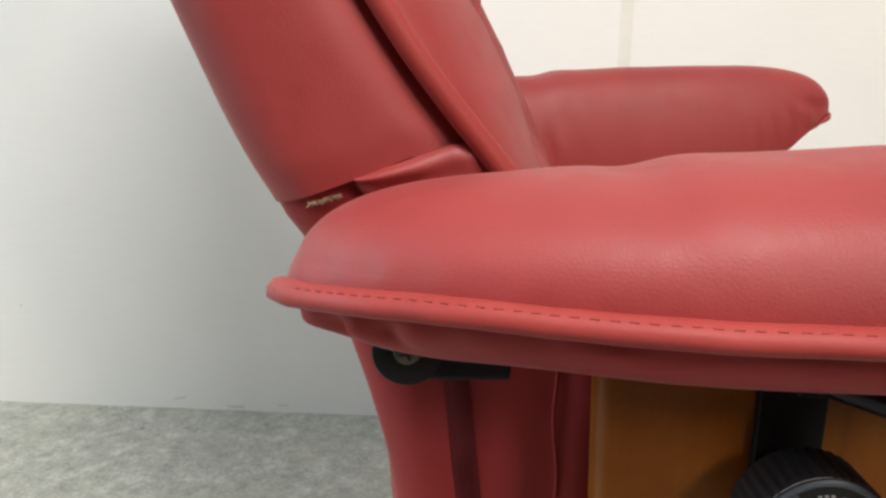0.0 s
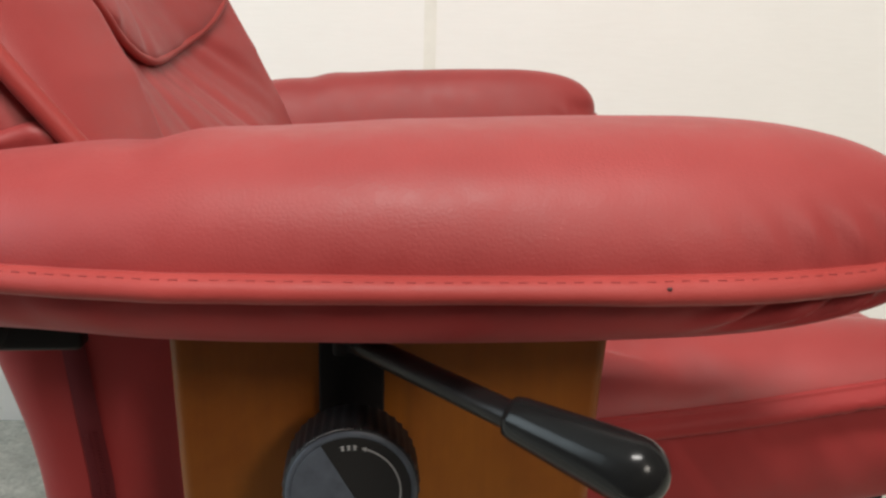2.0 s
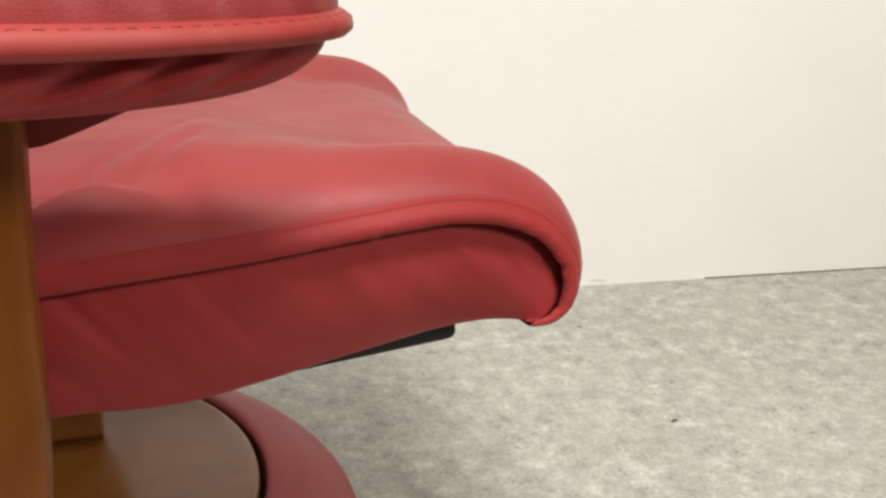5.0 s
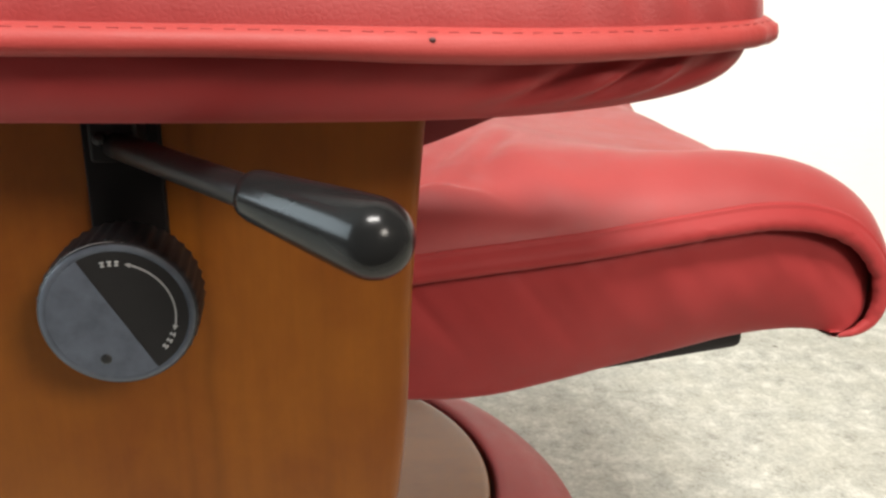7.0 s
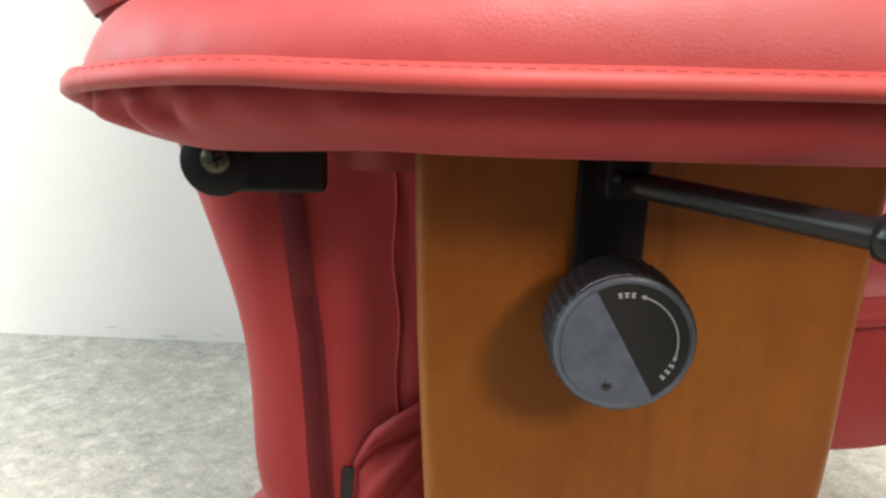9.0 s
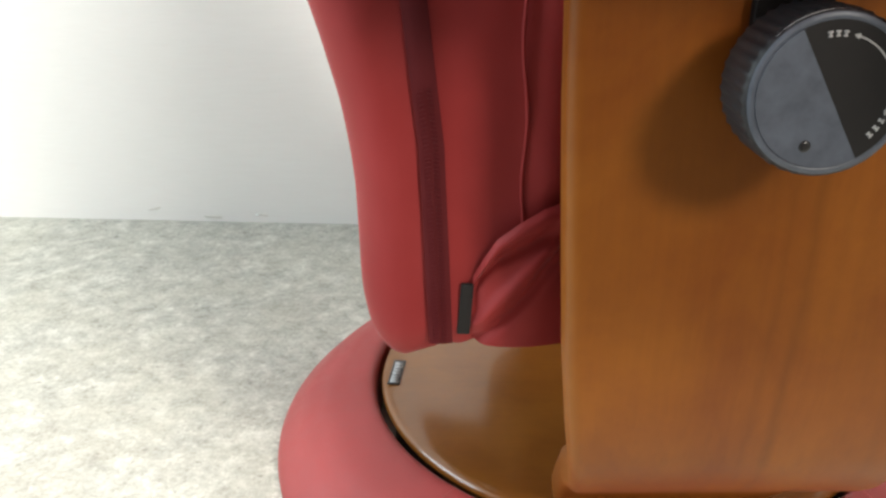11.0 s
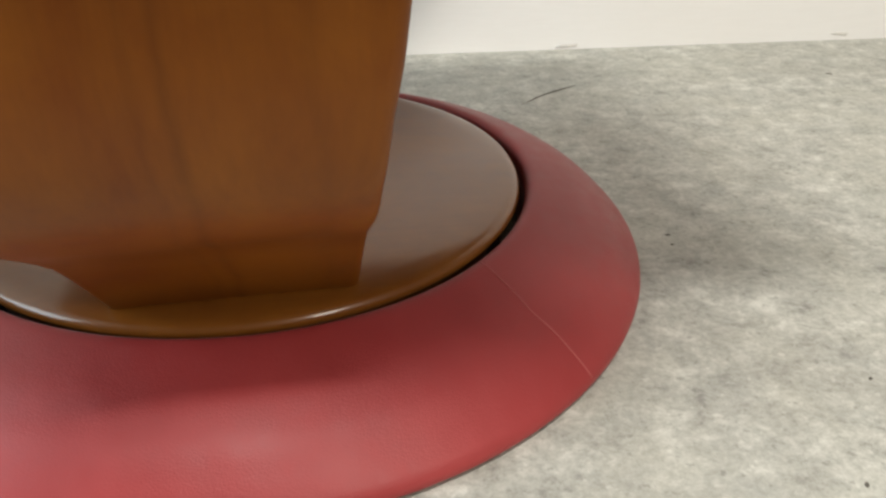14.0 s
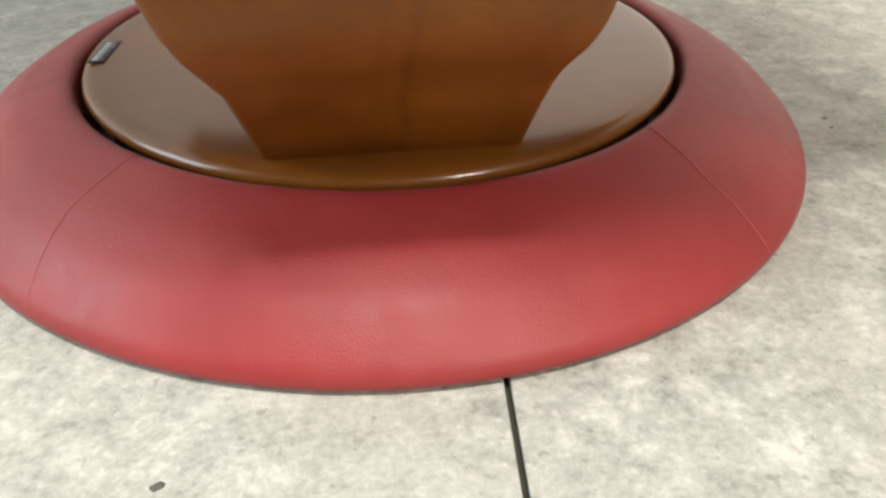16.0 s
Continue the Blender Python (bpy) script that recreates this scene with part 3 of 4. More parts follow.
# tension knob on its bracket
bracket = part("knob_bracket", slab(0.1420, 0.1722, 0.3310, 0.3365, 0.385, 0.480), BLACK_STEEL, chair, "flat black steel bracket", bevel=0.0012)


part("screw", bent(turned([(0.0, 0.0), (0.0026, 0.0), (0.0028, 0.0005), (0.0022, 0.0014), (0.0, 0.0017)], 20, cap=False), Matrix.Translation((0.1535, 0.3112, 0.4640)) @ pose(0, 0, 0, 90)), BLACK_ROD, bracket, "small black screw head")


def ribbed():
    bm = bmesh.new()
    seg, depth = 160, [(0.0285, 0.0030), (0.0297, 0.0045), (0.0299, 0.026), (0.0290, 0.0290), (0.0280, 0.0297)]
    rows = []
    for j, (r, d) in enumerate(depth):
        row = []
        for k in range(seg):
            a = k * math.tau / seg
            rib = 0.0011 * (0.5 + 0.5 * math.cos(a * 40)) if j in (1, 2) else 0.0
            row.append(bm.verts.new(((r - rib) * math.cos(a), -d, (r - rib) * math.sin(a))))
        rows.append(row)
    for a, b in zip(rows, rows[1:]):
        for k in range(seg):
            bm.faces.new((a[k], a[(k + 1) % seg], b[(k + 1) % seg], b[k]))
    bm.faces.new(rows[0])
    bm.faces.new(rows[-1])
    return bm


KNOB = Matrix.Translation((0.1573, 0.3220, 0.4003))


def dial_sector(a0, a1, r0, r1, y0, y1, n=28):
    bm = bmesh.new()
    rings = []
    for k in range(n + 1):
        a = radians(a0 + (a1 - a0) * k / n)
        c, s = math.cos(a), math.sin(a)
        rings.append([bm.verts.new((r * c, y, r * s)) for r, y in ((r0, y0), (r1, y0), (r1, y1), (r0, y1))])
    for a, b in zip(rings, rings[1:]):
        for k in range(4):
            bm.faces.new((a[k], a[(k + 1) % 4], b[(k + 1) % 4], b[k]))
    bm.faces.new(rings[0])
    bm.faces.new(rings[-1][::-1])
    return bm


def half_disc(a0, a1, r, y0, y1, n=40):
    bm = bmesh.new()
    top = [bm.verts.new((r * math.cos(radians(a0 + (a1 - a0) * k / n)), y1, r * math.sin(radians(a0 + (a1 - a0) * k / n)))) for k in range(n + 1)]
    low = [bm.verts.new((v.co.x, y0, v.co.z)) for v in top]
    bm.faces.new(top)
    bm.faces.new(low[::-1])
    for k in range(n + 1):
        bm.faces.new((top[k], low[k], low[(k + 1) % (n + 1)], top[(k + 1) % (n + 1)]))
    return bm


part("knob_shaft", bent(turned([(0.0, -0.012), (0.012, -0.012), (0.012, 0.012), (0.0, 0.012)], 24, cap=False), KNOB @ pose(0, 0, 0, 90)), BLACK_STEEL, bracket)
knob = part("tension_knob", bent(ribbed(), KNOB), BLACK_RUBBER, chair, "round black ribbed tension knob with blue-grey face")
part("rim", bent(turned([(0.0254, 0.0290), (0.0254, 0.0302), (0.0280, 0.0302), (0.0287, 0.0285)], 96, cap=False), KNOB @ pose(0, 0, 0, 90)), BLUE_GREY, knob)
part("grey_face", bent(half_disc(120, 300, 0.0257, -0.0285, -0.0306), KNOB), BLUE_GREY, knob, "worn blue-grey half of the dial", smooth=False)
part("black_face", bent(half_disc(-60, 120, 0.0257, -0.0285, -0.0303), KNOB), BLACK_FACE, knob, "black half of the dial", smooth=False)
_dot = bmesh.new()
bmesh.ops.create_icosphere(_dot, subdivisions=2, radius=0.0022)
part("dent", bent(_dot, Matrix.Translation((0.1513, 0.2914, 0.3825)) @ Matrix.Diagonal((1.0, 0.25, 1.0, 1))), BLACK_FACE, knob, "small dark dent")
part("scale_arc", bent(dial_sector(-14, 72, 0.0208, 0.0214, -0.0300, -0.0307), KNOB), WHITE_INK, knob, "thin pale scale arc", smooth=False)
for _a in (86, 93, 100, -24, -32, -40):
    for _z, _w in ((0.0007, 0.00085), (-0.0007, 0.0007), (0.0, 0.0003)):
        part("bar", bent(slab(-_w, _w, -0.0307, -0.0300, _z - 0.00030, _z + 0.00030), KNOB @ pose(0, 0, 0, 0, 90 - _a, 0) @ Matrix.Translation((0, 0, 0.0211))), WHITE_INK, knob)


def arrow_head(a, way):
    """A small flat triangle at an end of the scale arc."""
    bm = bmesh.new()
    flat_tri = [(-0.0011, 0.0), (0.0009, 0.0010), (0.0009, -0.0010)]
    top = [bm.verts.new((way * x, -0.0307, z)) for x, z in flat_tri]
    low = [bm.verts.new((way * x, -0.0300, z)) for x, z in flat_tri]
    bm.faces.new(top)
    bm.faces.new(low[::-1])
    for k in range(3):
        bm.faces.new((top[k], low[k], low[(k + 1) % 3], top[(k + 1) % 3]))
    return bent(bm, KNOB @ pose(0, 0, 0, 0, 90 - a, 0) @ Matrix.Translation((0, 0, 0.0211)))


part("arrow", arrow_head(75, 1), WHITE_INK, knob, smooth=False)
part("arrow", arrow_head(-16, -1), WHITE_INK, knob, smooth=False)
part("worn_edge", bent(tube([(0.0288 * math.cos(radians(a)), -0.0287, 0.0288 * math.sin(radians(a))) for a in range(66, 162, 3)], lambda u: 0.00035 * math.sin(math.pi * min(1.0, u + 0.02)) + 0.00003, 6), KNOB), WHITE_INK, knob, "worn pale edge of the knob")

# recline lever
LEV0, LEV1, LEV2 = Vector((0.157, 0.316, 0.4610)), Vector((0.2130, 0.2255, 0.4655)), Vector((0.2450, 0.1935, 0.4620))
lever = part("recline_lever", tube([LEV0 + (LEV1 - LEV0) * (k / 8) + Vector((0, 0, 0.0)) for k in range(9)] + [LEV1 + (LEV2 - LEV1) * 0.2], 0.0052, 20), BLACK_ROD, chair, "black recline lever with bulbous grip")
_d = (LEV2 - LEV1)
_grip = [(-0.02, 0.0060), (0.0, 0.0074), (0.06, 0.0080), (0.3, 0.0089), (0.6, 0.0101), (0.85, 0.0110), (1.0, 0.0113)]
_pts = [LEV1 + _d * t for t, _ in _grip]
_rad = [r for _, r in _grip]
for _k in range(1, 11):
    _a = radians(9 * _k)
    _pts.append(LEV2 + _d.normalized() * 0.0113 * math.sin(_a))
    _rad.append(max(0.0113 * math.cos(_a), 0.0002))
part("grip", tube(_pts, lambda u: _rad[int(round(u * (len(_rad) - 1)))], 36), BLACK_GLOSS, lever, "glossy black plastic grip with round end")
part("pivot_block", slab(0.149, 0.167, 0.311, 0.333, 0.4545, 0.480), BLACK_STEEL, lever, bevel=0.002)

# pivot of the backrest under the arm
pivot = part("back_pivot", slab(-0.009, 0.0345, 0.3400, 0.353, 0.4475, 0.480), BLACK_STEEL, chair, "black steel pivot plate under the armrest", bevel=0.003)
part("boss", bent(turned([(0.0, 0.0), (0.0150, 0.0), (0.0155, 0.001), (0.0155, 0.012), (0.0145, 0.0135), (0.0, 0.0135)], 40, cap=False), Matrix.Translation((-0.0115, 0.3525, 0.4610)) @ pose(0, 0, 0, 90)), BLACK_STEEL, pivot)
_screw = part("screw", bent(turned([(0.0, 0.0), (0.0062, 0.0), (0.0068, 0.0006), (0.0056, 0.0024), (0.0, 0.0031)], 28, cap=False), Matrix.Translation((-0.0112, 0.3390, 0.4625)) @ pose(0, 0, 0, 90)), SCREW, pivot, "dull cross-head screw")
part("slot", bent(slab(-0.0035, 0.0035, -0.0006, 0.0006, 0, 0.0034), Matrix.Translation((-0.0112, 0.3390, 0.4625)) @ pose(0, 0, 0, 90, 0, 0) @ pose(0, 0, 0, 0, 0, 20)), BLACK_STEEL, pivot)
part("slot", bent(slab(-0.0006, 0.0006, -0.0035, 0.0035, 0, 0.0034), Matrix.Translation((-0.0112, 0.3390, 0.4625)) @ pose(0, 0, 0, 90, 0, 0) @ pose(0, 0, 0, 0, 0, 20)), BLACK_STEEL, pivot)
part("back_pivot", far(slab(-0.009, 0.0345, 0.3400, 0.353, 0.4475, 0.480)), BLACK_STEEL, chair, "black steel pivot plate under the armrest", bevel=0.003)

# backrest
REAR = smooth_curve([(0.225, -0.004), (0.237, -0.0125), (0.248, -0.0170), (0.258, -0.0185), (0.30, -0.0180), (0.345, -0.0200), (0.39, -0.0300), (0.43, -0.0430), (0.50, -0.066), (0.515, -0.0770), (0.534, -0.0895), (0.567, -0.1045), (0.611, -0.1225), (0.80, -0.205), (1.02, -0.300)], 160, 1)
FRONT = smooth_curve([(0.225, 0.10), (0.40, 0.098), (0.47, 0.078), (0.534, 0.0335), (0.563, 0.0065), (0.61, -0.027), (0.80, -0.135), (1.02, -0.24)], 160, 1)


def rear_x(z):
    return float(np.interp(z, REAR[:, 0], REAR[:, 1]))


def front_x(z):
    return float(np.interp(z, FRONT[:, 0], FRONT[:, 1]))


def wrap(s, rear, front, half, rad):
    """A way round the back of the backrest in plan: s from 0 (near front edge) to 1 (far front edge)."""
    legs = [(front, -half), (rear + rad, -half)]
    for k in range(1, 8):
        a = radians(90 * k / 8)
        legs.append((rear + rad - rad * math.sin(a), -half + rad - rad * math.cos(a)))
    legs += [(rear, -half + rad), (rear - 0.020, 0.0)]
    legs = legs + [(x, -y) for x, y in legs[-2::-1]]
    k = np.array(legs)
    q = np.r_[0, np.cumsum(np.sqrt((np.diff(k, axis=0) ** 2).sum(1)))]
    return float(np.interp(s * q[-1], q, k[:, 0])), float(np.interp(s * q[-1], q, k[:, 1]))


def lower_cover(u, v):
    z = 0.2335 + (0.540 - 0.2335) * v
    curl = max(0.0, 1 - v / 0.06)
    x, y = wrap(u, rear_x(z), min(0.094, front_x(z) - 0.004), 0.2230 - 0.010 * curl ** 2 + 0.020 * min(1.0, max(0.0, (z - 0.478) / 0.03)), 0.030)
    x += 0.005 * curl ** 2 if x < 0.02 else 0.0
    z += 0.010 * max(0.0, min(1.0, (x - 0.005) / 0.03)) * max(0, 1 - v / 0.3)
    z -= max(0.0, 1 - v / 0.22) * (0.0065 * hill(x, -0.001, 0.013) + 0.003 * hill(x, 0.036, 0.006) - 0.0015 * hill(x, 0.028, 0.004))
    yy = y + 0.002 * noise.noise((x * 25, z * 14, 3.0)) + 0.0012 * noise.noise((x * 60, z * 30, 9.0)) + 0.003 * math.copysign(1, -y) * hill(x, 0.078, 0.010) * -1
    return Vector((x, YM + yy, z))


back_shell = part("back_cover", grid(lower_cover, 200, 60), DULL_RED, chair, "red cloth cover hanging below the backrest")


def cover_edge():
    pts = [(float(np.interp(z, [0.30, 0.38, 0.455], [0.0665, 0.0645, 0.0620])) + 0.0012 * math.sin(z * 90), YM - 0.2245 + 0.001 * math.sin(z * 60), z) for z in np.linspace(0.298, 0.455, 40)]
    return tube(pts, lambda u: 0.0010 * min(1.0, 8 * u + 0.2, 8 * (1 - u) + 0.2), 10)


part("edge_seam", cover_edge(), DULL_RED, back_shell, "stitched edge of the cover")


def zip_strip(u, v):
    z = 0.2475 + (0.462 - 0.2475) * u
    c = np.interp(z, [0.24, 0.265, 0.353, 0.43, 0.47], [0.0255, 0.0245, 0.0205, 0.0115, 0.0045])
    x = c - 0.0062 + 0.0124 * v
    return Vector((x, YM - 0.2252 + 0.002 * noise.noise((x * 25, z * 14, 3.0)) - 0.0008 * math.sin(math.pi * v), z))


zipper = part("zipper", grid(zip_strip, 60, 8), ZIP, back_shell, "dark red zip with fine teeth")


def zip_teeth():
    bm = bmesh.new()
    for k in range(62):
        z = 0.249 + 0.00215 * k
        c = float(np.interp(z, [0.24, 0.265, 0.353, 0.43], [0.0255, 0.0245, 0.0205, 0.0115]))
        for sgn in (-1, 1):
            m = Matrix.Translation((c + sgn * 0.0022, YM - 0.2264 + 0.002 * noise.noise((c * 25, z * 14, 3.0)), z + 0.0005 * sgn)) @ pose(0, 0, 0, 0, 18 * sgn, 0)
            bmesh.ops.create_cube(bm, size=1.0, matrix=m @ Matrix.Diagonal((0.0026, 0.0007, 0.0009, 1)))
    return bm


part("teeth", zip_teeth(), ZIP, zipper, smooth=False)


def upper_cover(u, v):
    t = v
    z0 = 0.5165
    z = z0 + (1.0 - z0) * t
    x, y = wrap(u, rear_x(z), front_x(z) - 0.0015, 0.2490, 0.030)
    groove = 0.0085 * hill(min(u, 1 - u), 0.0, 0.024) * math.copysign(1, y)
    lift = 0.026 * max(0.0, min(1.0, (x - rear_x(z)) / 0.085)) * max(0.0, 1 - v / 0.2)
    way = max(0.0, min(1.0, (x - rear_x(z)) / (front_x(z) - rear_x(z))))
    x += way * (front_x(z + lift) - front_x(z)) + (1 - way) * (rear_x(z + lift) - rear_x(z))
    z += lift
    belly = 0.006 * math.sin(math.pi * min(1.0, max(0.0, (x - rear_x(z)) / 0.1))) * math.copysign(1, y) if abs(y) > 0.2 else 0.0
    hem = 0.0015 * hill(v, 0.0, 0.02) * math.copysign(1, y) * (abs(y) > 0.2)
    top = max(0.0, (v - 0.88) / 0.12)
    mid = (rear_x(z) + front_x(z)) / 2
    k = math.sqrt(max(0.0, 1 - top * top))
    return Vector((mid + (x - mid) * k, YM + y * (0.9 + 0.1 * k) + belly - hem - groove, z))


backrest = part("backrest", grid(upper_cover, 200, 90), LEATHER, chair, "reclined red leather backrest, frayed at its lower hem")


def hem_fold(u, v):
    # fold of leather that comes out from under the hem and runs up to the front welt
    x = -0.036 + 0.068 * u
    zt = 0.5190 + 0.026 * min(1.0, (x + 0.077) / 0.085) + 0.002 + 0.002 * u
    z = zt - (0.004 + 0.044 * u ** 0.7) * v
    way = min(1.0, max(0.0, (x - rear_x(zt)) / 0.1))
    skin = 0.2490 + 0.0015 + 0.006 * math.sin(math.pi * way) - 0.0075 * hill(u, 1.0, 0.22)
    out = -0.0030 + 0.0052 * min(1.0, v / 0.14) ** 0.6 - 0.010 * max(0.0, v - 0.25)
    out -= 0.004 * hill(u, 0.0, 0.10)
    out += 0.0011 * math.sin(9 * v + 4 * u) * min(1.0, 3 * v) + 0.0010 * noise.noise((x * 60, z * 60, 5.0))
    x = min(x + 0.010 * v * u, front_x(z) - 0.005)
    return Vector((x, YM - skin - out, z))


part("hem_fold", grid(hem_fold, 40, 20), LEATHER, backrest)


def fray():
    bm = bmesh.new()
    rnd = random.Random(4)
    for k in range(48):
        x = -0.057 + 0.015 * k / 47
        z = 0.5200 + 0.28 * (x + 0.060)
        m = Matrix.Translation((x, YM - 0.2535 + rnd.uniform(-0.0012, 0.001), z + rnd.uniform(-0.0008, 0.0008))) @ pose(0, 0, 0, rnd.uniform(0, 90), rnd.uniform(-60, 60), rnd.uniform(0, 90))
        bmesh.ops.create_cube(bm, size=1.0, matrix=m @ Matrix.Diagonal((0.0016, 0.0005, 0.0005, 1)))
    return bm


part("frayed_hem", fray(), FRAY, backrest, "frayed tan backing at the torn hem", smooth=False)


def face_x(w, z, pleats=True):
    """Front of the back cushion: side bolsters and a hollow between."""
    e = max(0.0, 1 - abs(w) ** 3.2) ** 0.55
    dish = (0.030 + 0.022 * min(1.0, max(0.0, (z - 0.49) / 0.07))) * max(0.0, 1 - (abs(w) / 0.72) ** 2) ** 1.0 if abs(w) < 0.72 else 0.0
    k = min(1.0, max(0.0, (w - 0.2) / 0.5))
    dish -= k * k * (3 - 2 * k) * float(np.interp(z, [0.47, 0.50, 0.537, 0.58, 0.623, 0.70], [-0.008, -0.004, 0.008, 0.022, 0.027, 0.034]))
    # pleats that fan out from under the pillow
    pl, yy = 0.0, 0.248 * w
    ang, r = math.degrees(math.atan2(z - 0.70, yy)), math.hypot(yy, z - 0.70)
    if pleats and z < 0.66 and 0.10 < r < 0.30:
        for c, depth in ((-24, 0.6), (-33, 0.9), (-46, 1.0), (-54, 0.7), (-69, 0.9), (-84, 0.5), (-103, 0.8), (-121, 0.7), (-138, 0.9)):
            bend = c + 40 * (r - 0.17)
            pl -= 0.0042 * depth * hill(ang, bend, 2.8) * hill(r, 0.185, 0.050)
            pl += 0.0022 * depth * hill(ang, bend + 4.5, 3.0) * hill(r, 0.185, 0.050)
    pl *= max(0.0, 1 - (abs(w) / (0.68 if w > 0 else 0.55)) ** 4)
    bolster = 0.055 if w > 0 else 0.055 - 0.055 * min(1.0, -w / 0.4) * (1 - float(np.interp(z, [0.50, 0.526, 0.546, 0.569, 0.60], [0.32, 0.42, 0.63, 0.86, 1.0])))
    return front_x(z) + bolster * e - dish + pl + 0.0015 * noise.noise((w * 4, z * 14, 8.0))


def cushion(u, v):
    w = -1 + 2 * u
    z = 0.435 + (1.0 - 0.435) * v
    top = max(0.0, (v - 0.88) / 0.12)
    k = math.sqrt(max(0.0, 1 - top * top))
    mid = (rear_x(z) + front_x(z)) / 2
    x = face_x(w, z)
    return Vector((mid + (x - mid) * k, YM + 0.2480 * w * (0.9 + 0.1 * k), z))


back_cushion = part("back_cushion", grid(cushion, 240, 200), LEATHER, chair, "red leather back cushion with pleats above the seat")
for _sgn in (-1, 1):
    part("welt", tube([(front_x(z) + 0.001, YM + _sgn * 0.2490, z) for z in np.linspace(0.44, 0.97, 60)], 0.0056, 14), WELT, back_cushion, "rounded red leather welt")


LUMBAR_Y, LUMBAR_Z = 0.612, 0.690


def lumbar_rim(a):
    y = LUMBAR_Y + (0.205 if math.cos(a) > 0 else 0.115) * math.cos(a)
    z = LUMBAR_Z + (0.120 if math.sin(a) < 0 else 0.170) * math.sin(a)
    return y, z


def lumbar(u, v):
    a = u * math.tau
    y, z = lumbar_rim(a)
    s = math.cos(v * math.pi / 2) ** 0.8
    yy, zz = LUMBAR_Y + (y - LUMBAR_Y) * s, LUMBAR_Z + (z - LUMBAR_Z) * s
    w = (yy - YM) / 0.248
    gather = 0.0009 * (math.sin(a * 19) + 0.6 * math.sin(a * 31 + 1)) * hill(v, 0.3, 0.25)
    return Vector((face_x(w, zz, False) + 0.003 + 0.019 * math.sin(v * math.pi / 2) ** 0.8 + gather, yy, zz))


pillow = part("lumbar_cushion", grid(lumbar, 120, 20, close_u=True), LEATHER, back_cushion, "rounded red leather pillow with a piped edge")
part("piping", tube([(face_x((lumbar_rim(a)[0] - YM) / 0.248, lumbar_rim(a)[1], False) + 0.005, *lumbar_rim(a)) for a in np.linspace(0, math.tau, 100, endpoint=False)], 0.0035, 10, closed=True), WELT, pillow)

# seat
SEAM = smooth_curve([(0.115, 0.352), (0.18, 0.364), (0.282, 0.3770), (0.3705, 0.386), (0.440, 0.396), (0.482, 0.4020), (0.521, 0.397), (0.549, 0.380), (0.5625, 0.355), (0.5590, 0.333), (0.548, 0.3235), (0.535, 0.3265)], 160, 1)
UNDER = smooth_curve([(0.115, 0.240), (0.18, 0.262), (0.275, 0.2775), (0.300, 0.2735), (0.340, 0.2745), (0.422, 0.2935), (0.483, 0.3105), (0.531, 0.3260)], 160, 1)
SEAT_Y = 0.386


def seam_out(u):
    a, b = along(SEAM, u - 0.012), along(SEAM, u + 0.012)
    d = Vector((b[0] - a[0], b[1] - a[1])).normalized()
    return Vector((-d.y, d.x))


def seat_top(u, v):
    p = along(SEAM, u)
    n = seam_out(u)
    y = SEAT_Y + (2 * (YM - SEAT_Y)) * v
    w = min(v, 1 - v) * 2 * (YM - SEAT_Y)               # way in from the side
    k = min(1.0, w / 0.115)
    rise = math.sqrt(max(0.0, 1 - (1 - k) ** 2))
    swell = float(np.interp(p[0], [0.05, 0.28, 0.36, 0.44, 0.50, 0.545, 0.56], [0.045, 0.046, 0.048, 0.0425, 0.037, 0.034, 0.028]))
    if u > 0.90:
        swell *= max(0.15, 1 - (u - 0.90) / 0.10 * 0.7)
    if p[0] > 0.35:
        k2 = min(1.0, max(0.0, (w - 0.02) / 0.09))
        k3 = min(1.0, (p[0] - 0.35) / 0.15)
        swell *= 1 - 0.75 * k2 * k2 * (3 - 2 * k2) * k3 * k3 * (3 - 2 * k3)
    hollow = 0.010 * max(0.0, 1 - ((w - 0.244) / 0.19) ** 2) * min(1.0, max(0.0, (0.50 - p[0]) / 0.12))
    x, z = p[0] + n.x * (swell * rise), p[1] + n.y * (swell * rise - hollow * rise)
    line = 0.030 - 0.010 * ((p[0] - 0.303) / 0.03) ** 2   # a puffed tuck beside the panel, sharp at its upper edge
    up = max(0.0, min(1.0, (w - 0.003) / 0.022)) if w < line else max(0.0, 1 - (w - line) / 0.008) ** 1.5
    crease = 0.0068 * up * hill(p[0], 0.292, 0.030) - 0.003 * hill(p[0] + 0.35 * w, 0.352, 0.012) * hill(w, 0.03, 0.03) + 0.002 * hill(p[0] + 0.35 * w, 0.378, 0.018) * hill(w, 0.040, 0.035)
    crease += -0.0025 * hill(p[0] - 0.6 * w, 0.300, 0.008) * hill(w, 0.07, 0.04) - 0.0025 * hill(p[0] - 0.6 * w, 0.272, 0.008) * hill(w, 0.08, 0.05)
    crease += 0.0012 * noise.noise((p[0] * 24, w * 30, 1.0)) * rise
    return Vector((x, y, z + crease))


seat = part("seat_cushion", grid(seat_top, 200, 220), LEATHER_SEAT, chair, "red leather seat cushion rolled over its front edge")


